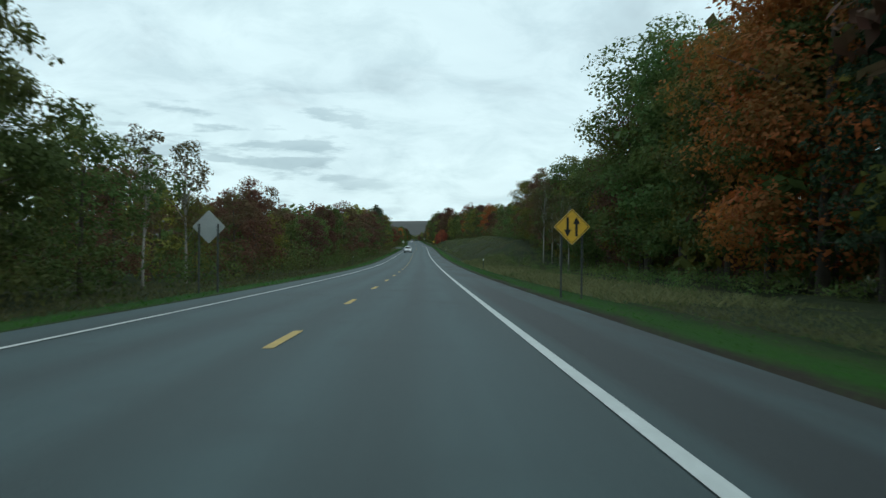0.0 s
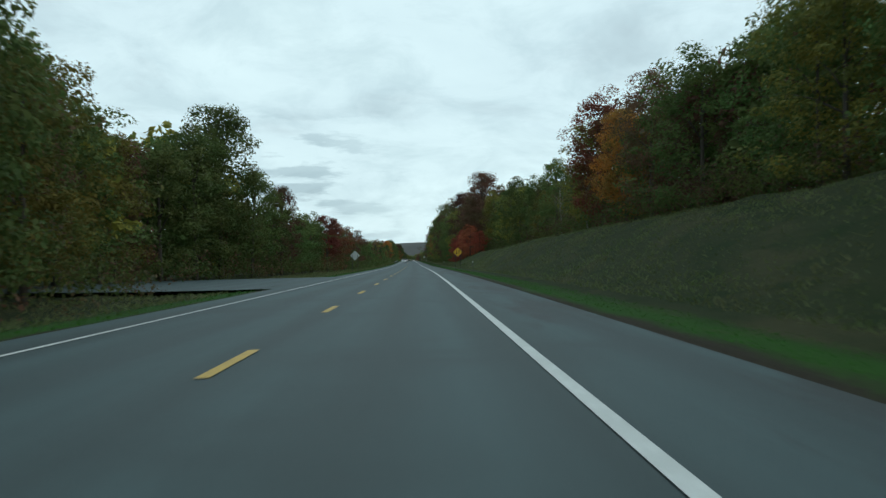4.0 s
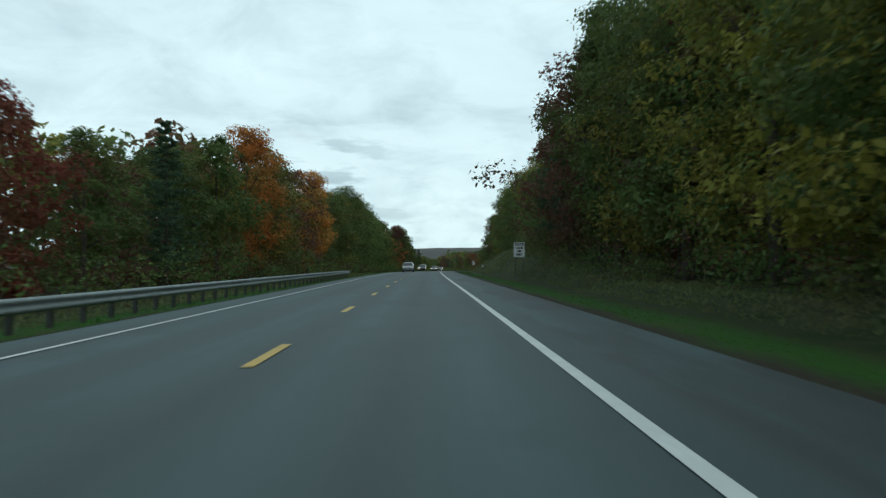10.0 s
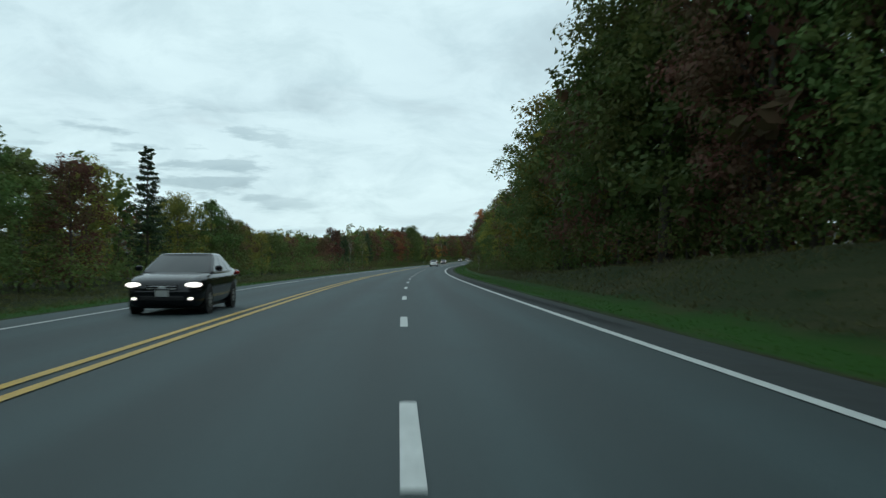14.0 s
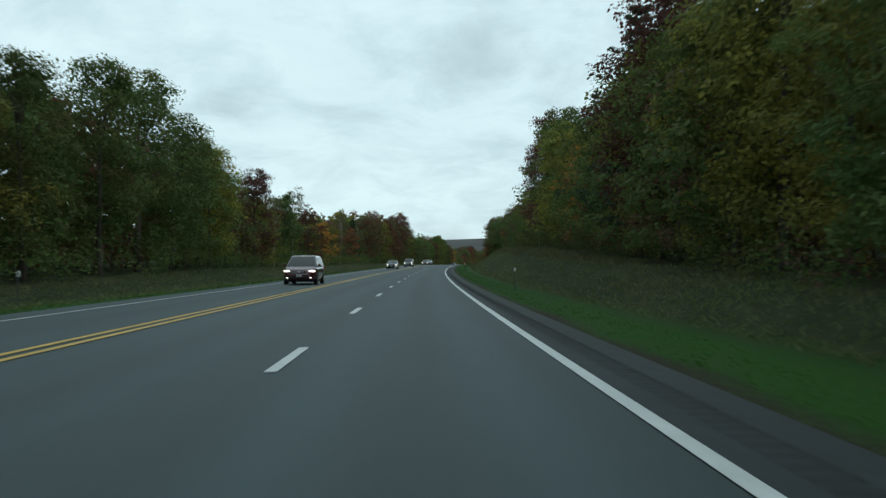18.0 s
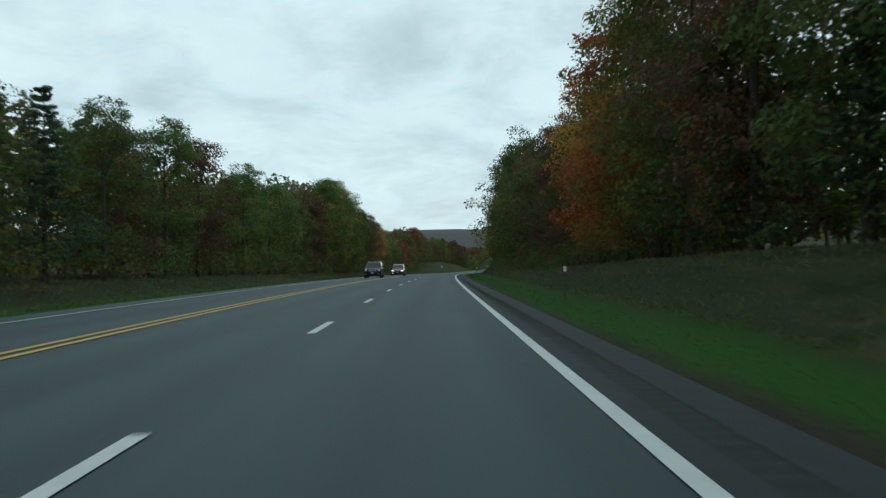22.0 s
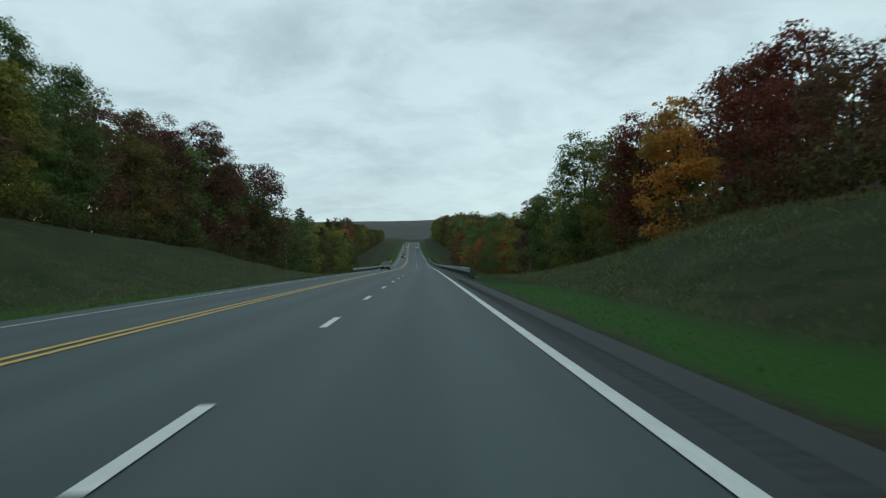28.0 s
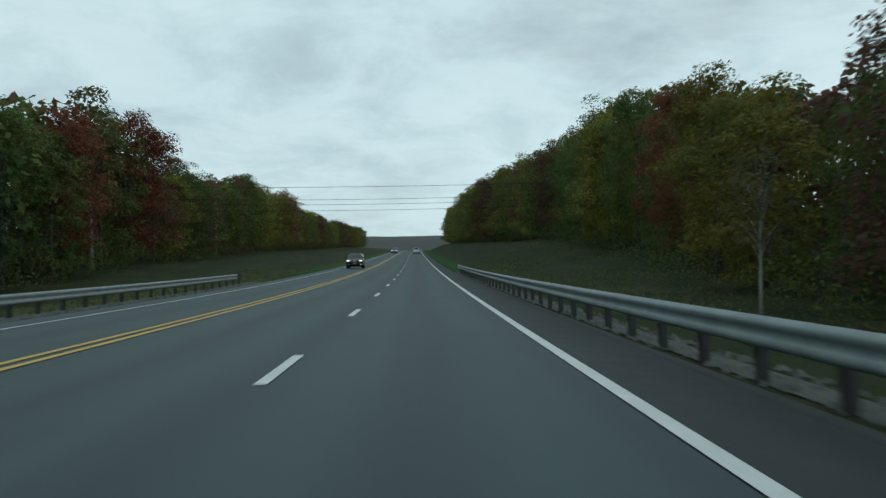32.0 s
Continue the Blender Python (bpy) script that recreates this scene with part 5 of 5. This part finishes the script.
def kerb(s0, s1, u):
    s = np.arange(s0, s1, 3.0)
    pts = np.stack([along(s, u + a, b) for a, b in ((-0.16, -0.12), (-0.10, -0.04), (-0.02, -0.02), (0.14, -0.02), (0.26, -0.3))], 1)
    ob = new("kerb", sheet("kerb", pts, M_SHOULDER))
    tagged(ob, "low stained asphalt kerb under the guardrail", "kerb", kind="structure")


kerb(2160, 2470, 8.70)


def cables():
    for du, s, h, sag in ((0, 2500, 8.6, 0.7), (0, 2503, 8.1, 0.6), (0, 2506, 7.5, 0.6), (0, 2494, 9.6, 0.5)):
        u = np.linspace(-34, 34, 18)
        z = h + sag * ((u / 34) ** 2 - 0.5)
        pts = along(s + u * 0.05, u, z)
        m = tubes("overhead_cable", [(pts, [0.022 * S] * len(pts), 5)], M_CABLE)
        tagged(new("overhead_cable", m), "black utility cable strung across the highway", "cable", "overhead cables")


cables()
for s, u in ((2497, -34), (2503, 34)):
    root = new("utility_pole")
    root.matrix_world = stand(s, u, float(lie(s, u)))
    tagged(root, "weathered wooden utility pole among the trees", "utility pole", "utility poles")
    part("pole", tubes("pole", [([(0, 0, -0.5), (0, 0, 5), (0, 0, 10.4)], [0.16, 0.14, 0.11], 10)], M_BARK), root)
    part("crossarm", boxes("crossarm", [(0, 0, 9.4, 0.1, 2.4, 0.12)], M_BARK, 0.01), root)


# ---- cars ----
CAR_TYPES = {
    # length, width, height, hood height, hood length share, roof start and end share, wheel radius, clearance, tail height
    "sedan": (4.75, 1.82, 1.46, 0.95, 0.255, 0.455, 0.70, 0.33, 0.20, 1.06),
    "suv": (4.80, 1.90, 1.72, 1.10, 0.225, 0.41, 0.87, 0.38, 0.26, 1.20),
    "offroader": (4.45, 1.84, 1.75, 1.13, 0.25, 0.385, 0.94, 0.37, 0.27, 1.22),
    "van": (4.90, 1.95, 1.74, 1.04, 0.17, 0.37, 0.92, 0.35, 0.22, 1.15),
}


def car_meshes(kind):
    ln, w, h, hood, fh, r0, r1, wr, clear, tail = CAR_TYPES[kind]
    belt = hood + 0.02
    st = [(0.0, clear + 0.18, hood - 0.35, 0.62), (0.006, clear + 0.09, hood - 0.27, 0.74), (0.018, clear + 0.03, hood - 0.205, 0.83), (0.045, clear, hood - 0.145, 0.915),
          (0.09, clear, hood - 0.09, 0.97), (fh * 0.65, clear, hood - 0.03, 1.0), (fh, clear, hood + 0.01, 1.0), (fh + 0.06, clear, belt + 0.01, 1.0), (0.5, clear, belt + 0.02, 1.0),
          (0.75, clear, belt + 0.05, 1.0), (0.90, clear + 0.01, tail, 0.985), (0.96, clear + 0.03, tail - 0.02, 0.95), (0.985, clear + 0.06, tail - 0.07, 0.90), (1.0, clear + 0.14, tail - 0.20, 0.80)]
    rows = []
    for y, lo, hi, k in st:
        yy = -ln / 2 + y * ln
        ww = w / 2 * k
        span = hi - lo
        half = [(0.86, lo), (0.955, lo + 0.05), (0.99, lo + 0.30 * span), (1.0, lo + 0.55 * span), (0.985, lo + 0.78 * span), (0.95, lo + 0.92 * span), (0.88, hi), (0.72, hi + 0.012), (0.4, hi + 0.025)]
        ring = [(-a * ww, z) for a, z in half] + [(a * ww, z) for a, z in reversed(half)]
        rows.append([(x, yy, z) for x, z in ring])
    n = len(rows[0])
    v = [p for r in rows for p in r]
    f = []
    for i in range(len(rows) - 1):
        for k in range(n):
            a, c = i * n + k, i * n + (k + 1) % n
            f.append((a, c, c + n, a + n))
    f.append(tuple(range(n - 1, -1, -1)))
    f.append(tuple(range((len(rows) - 1) * n, len(rows) * n)))
    body = raw("body", v, f, None, True)
    # the glasshouse: rings from the belt to the roof
    y0, y1 = -ln / 2 + (fh - 0.01) * ln, -ln / 2 + min(0.975, r1 + {"sedan": 0.18, "suv": 0.085, "offroader": 0.035, "van": 0.055}[kind]) * ln
    t0, t1 = -ln / 2 + r0 * ln, -ln / 2 + r1 * ln
    zb = belt - 0.02
    levels = [0.0, 0.09, 0.35, 0.62, 0.86, 1.0]

    def ring_at(k, shrink=1.0, lift=0.0):
        e = k ** 1.25
        yf, yr = y0 + (t0 - y0) * e ** 0.9, y1 + (t1 - y1) * e
        hw = w / 2 * (0.94 + (0.74 - 0.94) * e)
        z = zb + (h - 0.05 - zb) * k + lift
        cy = (yf + yr) / 2
        pts = []
        for i in range(9):
            x = -0.94 + 1.88 * i / 8
            pts.append((x * hw, yf + 0.14 * x * x, z))
        for i in range(13):
            pts.append((hw * (1 + 0.01 * math.sin(math.pi * i / 12)), yf + 0.20 + (yr - 0.12 - yf - 0.20) * i / 12, z))
        for i in range(9):
            x = 0.94 - 1.88 * i / 8
            pts.append((x * hw, yr - 0.07 * x * x, z))
        for i in range(13):
            pts.append((-hw * (1 + 0.01 * math.sin(math.pi * i / 12)), yr - 0.12 - (yr - 0.12 - yf - 0.20) * i / 12, z))
        return [Vector((x * shrink, cy + (y - cy) * shrink, zz)) for x, y, zz in pts]
    rings = [ring_at(k) for k in levels] + [ring_at(1.0, 0.95, 0.028), ring_at(1.0, 0.82, 0.044), ring_at(1.0, 0.5, 0.052)]
    m = len(rings[0])
    cv = [p for r in rings for p in r]
    cf = [(i * m + k, i * m + (k + 1) % m, (i + 1) * m + (k + 1) % m, (i + 1) * m + k) for i in range(len(rings) - 1) for k in range(m)]
    cf.append(tuple(range((len(rings) - 1) * m, len(rings) * m)))
    cabin = raw("cabin", cv, cf, None, True)

    def glass(nm, spans, lo, hi):
        """Panes laid 7 mm over the glasshouse between two levels."""
        vv, ff = [], []
        for a, c in spans:
            cols = [a + (c - a) * i / 8 for i in range(9)]
            base = len(vv)
            for k in (lo, (lo + hi) / 2, hi):
                r = ring_at(k)
                mid = Vector((0, sum(p.y for p in r) / m, r[0].z - 0.5))
                for q in cols:
                    p = r[int(q) % m].lerp(r[(int(q) + 1) % m], q - int(q))
                    vv.append(p + (p - mid).normalized() * 0.012)
            for i in range(2):
                for k in range(8):
                    s0 = base + i * 9 + k
                    ff.append((s0, s0 + 1, s0 + 10, s0 + 9))
        return raw(nm, vv, ff, M_GLASS, True)
    pane = {"windscreen": glass("windscreen", [(0.15, 7.85)], 0.07, 0.93), "rear_window": glass("rear_window", [(22.4, 29.6)], 0.12, 0.90)}
    for nm, spans in (("side_window", ((9.6, 13.2), (13.5, 17.0), (17.4, 20.4))), ("side_window_pair", ((31.6, 34.6), (35.0, 38.5), (38.8, 42.4)))):
        pane[nm] = glass("side_window", spans, 0.10, 0.88)
    return body, cabin, pane


CAR_CACHE = {k: car_meshes(k) for k in CAR_TYPES}


def disc(name, r, width, mat, hub=0.0):
    bm = bmesh.new()
    bmesh.ops.create_cone(bm, cap_ends=True, segments=24, radius1=r, radius2=r, depth=width)
    bmesh.ops.bevel(bm, geom=[e for e in bm.edges if len(e.link_faces) == 2 and e.calc_face_angle(0) > 1.0], offset=min(0.03, width * 0.2), segments=2, affect="EDGES")
    bmesh.ops.rotate(bm, verts=bm.verts, matrix=Matrix.Rotation(math.pi / 2, 3, "Y"))
    me = bpy.data.meshes.new(name)
    bm.to_mesh(me)
    bm.free()
    me.materials.append(mat)
    return me


def lens(name, at, radii, mat, turn=0.0):
    """A smooth rounded lamp, half sunk in the bodywork."""
    bm = bmesh.new()
    bmesh.ops.create_icosphere(bm, subdivisions=3, radius=1.0)
    bmesh.ops.transform(bm, matrix=pose(*at, 0, 0, turn) @ Matrix.Diagonal((*radii, 1)), verts=bm.verts)
    for f in bm.faces:
        f.smooth = True
    me = bpy.data.meshes.new(name)
    bm.to_mesh(me)
    bm.free()
    me.materials.append(mat)
    return me


TYRES = {r: disc("tyre", r, 0.22, M_RUBBER) for r in (0.33, 0.35, 0.37, 0.38)}
RIMS = {r: disc("rim", r * 0.62, 0.235, M_ALLOY) for r in TYRES}
HUBS = {r: boxes("spoke_gap", [(0, 0.0, r * 0.36, 0.245, r * 0.10, r * 0.30), (0, 0, -r * 0.36, 0.245, r * 0.10, r * 0.30), (0, r * 0.36, 0, 0.245, r * 0.30, r * 0.10), (0, -r * 0.36, 0, 0.245, r * 0.30, r * 0.10)], M_TRIM, 0.004) for r in TYRES}


def car(kind, paint, s, u, oncoming, label, lit=False, bars=False, scale=1.0, tall=False):
    """A parked-still car; its nose points along -y of its own."""
    ln, w, h, hood, fh, r0, r1, wr, clear, tail = CAR_TYPES[kind]
    root = new("car")
    root.matrix_world = stand(s, u, 0.012, 0 if oncoming else 180, scale)
    tagged(root, label, "car", "cars on the highway")
    body, cabin, pane = CAR_CACHE[kind]
    for nm, me in (("body", body), ("cabin", cabin)):
        me = me.copy()
        me.materials.clear()
        me.materials.append(PAINTS[paint])
        part(nm, me, root)
    for nm, me in pane.items():
        part(me.name.split(".")[0], me, root, "dark tinted glass")
    y0 = -ln / 2
    boxy = kind == "offroader"
    paint_mat, lamp = PAINTS[paint], M_HEADLAMP if lit else M_CHROME
    gz, gh, gw = hood - (0.34 if tall else 0.30), (0.34 if tall else 0.20 if boxy else 0.15), w * (0.50 if boxy or tall else 0.40)
    part("grille", boxes("grille", [(0, y0 + 0.03, gz, gw, 0.09, gh)], M_TRIM, 0.03), root, "black grille")
    for dz in ((-0.42, -0.2, 0.0, 0.2, 0.42) if tall else (-0.3, 0.0, 0.3) if bars else (-0.2, 0.2)):
        part("grille_bar", boxes("grille_bar", [(0, y0 - 0.016, gz + dz * gh, gw * 0.9, 0.016, 0.026 if bars else 0.012)], M_CHROME, 0.004), root, "chrome bar")
    part("grille_badge", boxes("grille_badge", [(0, y0 - 0.02, gz, 0.15, 0.02, 0.07)], M_CHROME, 0.01), root)
    part("lower_intake", boxes("lower_intake", [(0, y0 + 0.02, clear + 0.19, w * 0.56, 0.07, 0.13)], M_TRIM, 0.03), root)
    part("front_bumper", boxes("front_bumper", [(0, y0 + 0.035, clear + 0.33, w * 0.70, 0.09, 0.11)], paint_mat, 0.035), root)
    part("number_plate", boxes("number_plate", [(0, y0 - 0.016, clear + 0.31, 0.31, 0.012, 0.15)], M_PLATE, 0.004), root)
    part("rear_bumper", boxes("rear_bumper", [(0, ln / 2 - 0.07, clear + 0.33, w * 0.90, 0.17, 0.24)], paint_mat, 0.07), root)
    part("rear_valance", boxes("rear_valance", [(0, ln / 2 - 0.10, clear + 0.12, w * 0.84, 0.18, 0.22)], M_TRIM, 0.05), root, "black plastic valance")
    part("number_plate", boxes("number_plate", [(0, ln / 2 + 0.002, tail - 0.33, 0.31, 0.012, 0.15)], M_PLATE, 0.004), root)
    part("tailgate_strip", boxes("tailgate_strip", [(0, ln / 2 - 0.012, tail - 0.21, w * 0.4, 0.02, 0.035)], M_CHROME, 0.006), root)
    if kind != "sedan":
        part("roof_spoiler", boxes("roof_spoiler", [(0, y0 + r1 * ln + 0.05, h - 0.035, w * 0.62, 0.24, 0.035)], paint_mat, 0.012), root)
    part("sill", boxes("sill", [(0, 0, clear - 0.01, w * 0.88, ln * 0.78, 0.10)], M_TRIM, 0.02), root)
    for sx in (-1, 1):
        if tall or boxy:
            part("headlight", boxes("headlight", [(sx * w * 0.385, y0 + 0.085, hood - 0.28, 0.20, 0.14, 0.30 if tall else 0.19)], lamp, 0.045), root, "lit headlight" if lit else "clear headlight")
        else:
            part("headlight", lens("headlight", (sx * w * 0.375, y0 + 0.15, hood - 0.245), (w * 0.115, 0.17, 0.062), lamp, sx * 28), root, "lit headlight" if lit else "clear swept-back headlight")
        part("fog_light", lens("fog_light", (sx * w * 0.35, y0 + 0.05, clear + 0.19), (0.07, 0.05, 0.04), lamp), root)
        part("tail_light", lens("tail_light", (sx * w * 0.415, ln / 2 - 0.13, tail - 0.13), (w * 0.105, 0.17, 0.085), M_LENS_RED, -sx * 20), root, "red tail light")
        for yy in ((0.36, 0.56) if kind != "sedan" else (0.38, 0.58)):
            part("door_handle", boxes("door_handle", [(sx * (w / 2 + 0.008), y0 + (yy + 0.10) * ln, hood - 0.10, 0.03, 0.17, 0.03)], paint_mat, 0.008), root)
        part("wing_mirror", boxes("wing_mirror", [(sx * (w / 2 + 0.07), -ln / 2 + (fh + 0.075) * ln, hood + 0.13, 0.17, 0.12, 0.13)], PAINTS[paint], 0.03), root)
        if bars:
            part("roof_rail", boxes("roof_rail", [(sx * w * 0.33, -ln / 2 + (r0 + r1) / 2 * ln, h + 0.015, 0.035, (r1 - r0) * ln * 0.86, 0.04)], M_CHROME, 0.01), root)
        for yy in (-ln / 2 + 0.185 * ln, -ln / 2 + 0.80 * ln):
            part("wheel_arch", disc("wheel_arch", wr + 0.055, 0.03, M_TRIM), root).location = (sx * (w / 2 - 0.014), yy, wr)
            wheel = new("wheel")
            wheel.parent = root
            wheel.location = (sx * (w / 2 - 0.10), yy, wr)
            part("tyre", TYRES[wr], wheel)
            part("rim", RIMS[wr], wheel)
            part("spoke_gap", HUBS[wr], wheel)
    return root


FAR = -1.75
car("suv", "white", 243, FAR, True, "white crossover driving towards the viewer in the far lane")
car("sedan", "white", 704.5, -1.95, True, "white four-door sedan with a dark grille in the far lane")
car("offroader", "maroon", 734, FAR, True, "dark maroon off-roader with lit headlights in the far lane", True)
car("van", "silver", 899, FAR, True, "silver minivan in the far lane")
car("suv", "black", 969, FAR, True, "black crossover with lit headlights in the far lane", True)
car("suv", "black", 1028, -1.5, True, "black sport utility car with lit headlights in the far lane", True, True)
car("sedan", "black", 1067, FAR, True, "black sedan with lit headlights in the far lane", True)
car("suv", "white", 1293.5, 1.75, False, "white sport utility car with roof rails in the passing lane", False, True, 1.05)
car("van", "maroon", 1398, FAR, True, "dark maroon minivan with lit headlights in the far lane", True)
car("sedan", "grey", 1494, FAR, True, "dark grey sedan with lit headlights in the far lane", True)
car("suv", "black", 1532, -1.3, True, "large black sport utility car with a chrome grille", True, True, 1.0, True)
car("sedan", "grey", 1600, -1.75, True, "dark grey sedan with lit headlights in the far lane", True)
car("sedan", "silver", 1612, -1.4, True, "silver grey sedan in the far lane")
car("offroader", "navy", 1740.5, -1.5, True, "dark green-blue off-roader with a chrome grille in the far lane", False, True)
car("van", "maroon", 1782, FAR, True, "dark maroon minivan with lit headlights in the far lane", True)
car("suv", "black", 2267.5, -2.0, True, "black crossover with roof rails in the far lane", False, True, 0.91)
car("suv", "grey", 2497, FAR, True, "dark car with lit headlights in the far lane", True)
car("suv", "white", 2655, 5.6, False, "white sport utility car ahead in the near lane", False, True)
car("van", "silver", 2690, FAR, True, "pale van with lit headlights in the far lane", True)


# ---- small things on the shoulder and verge ----
def rumble():
    # flat bars without depth: the grooves' shade is put into their dark colour
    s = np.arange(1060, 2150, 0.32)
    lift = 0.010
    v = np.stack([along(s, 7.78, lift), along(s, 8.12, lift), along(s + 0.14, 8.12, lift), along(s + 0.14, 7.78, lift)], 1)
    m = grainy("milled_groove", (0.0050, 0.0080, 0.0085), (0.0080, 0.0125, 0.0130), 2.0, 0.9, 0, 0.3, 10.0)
    ob = part("rumble_strip", quads("rumble_strip", v, m), shoulder, "milled rumble grooves drawn as flat dark bars on the shoulder")
    tagged(ob, kind="stuff")


rumble()


def litter(s, u, seed):
    """A crumpled scrap of white paper."""
    rng = np.random.default_rng(seed)
    n = 5
    g = np.stack(np.meshgrid(np.linspace(-0.13, 0.13, n), np.linspace(-0.09, 0.09, n), indexing="ij"), -1)
    z = 0.03 + rng.uniform(0, 0.07, (n, n))
    ob = new("paper_scrap", sheet("paper_scrap", np.concatenate([g + rng.normal(0, 0.012, g.shape), z[..., None]], -1), M_SIGN_WHITE))
    ob.matrix_world = stand(s, u, float(lie(s, u)) + 0.03, rng.uniform(0, 360), 0.6)
    tagged(ob, "crumpled white scrap of paper lying in the grass", "litter", "scraps on the verge")


for i, (s, u) in enumerate(((1440, 12.5), (1441.5, 13.6), (1438, 14.4), (1434, 15.2), (1286, 10.8), (1290, 12.6), (1306, 12.2), (1898, 13.5), (1901, 12.7), (846, 10.2), (1606, 10.4))):
    litter(s, u, 40 + i)
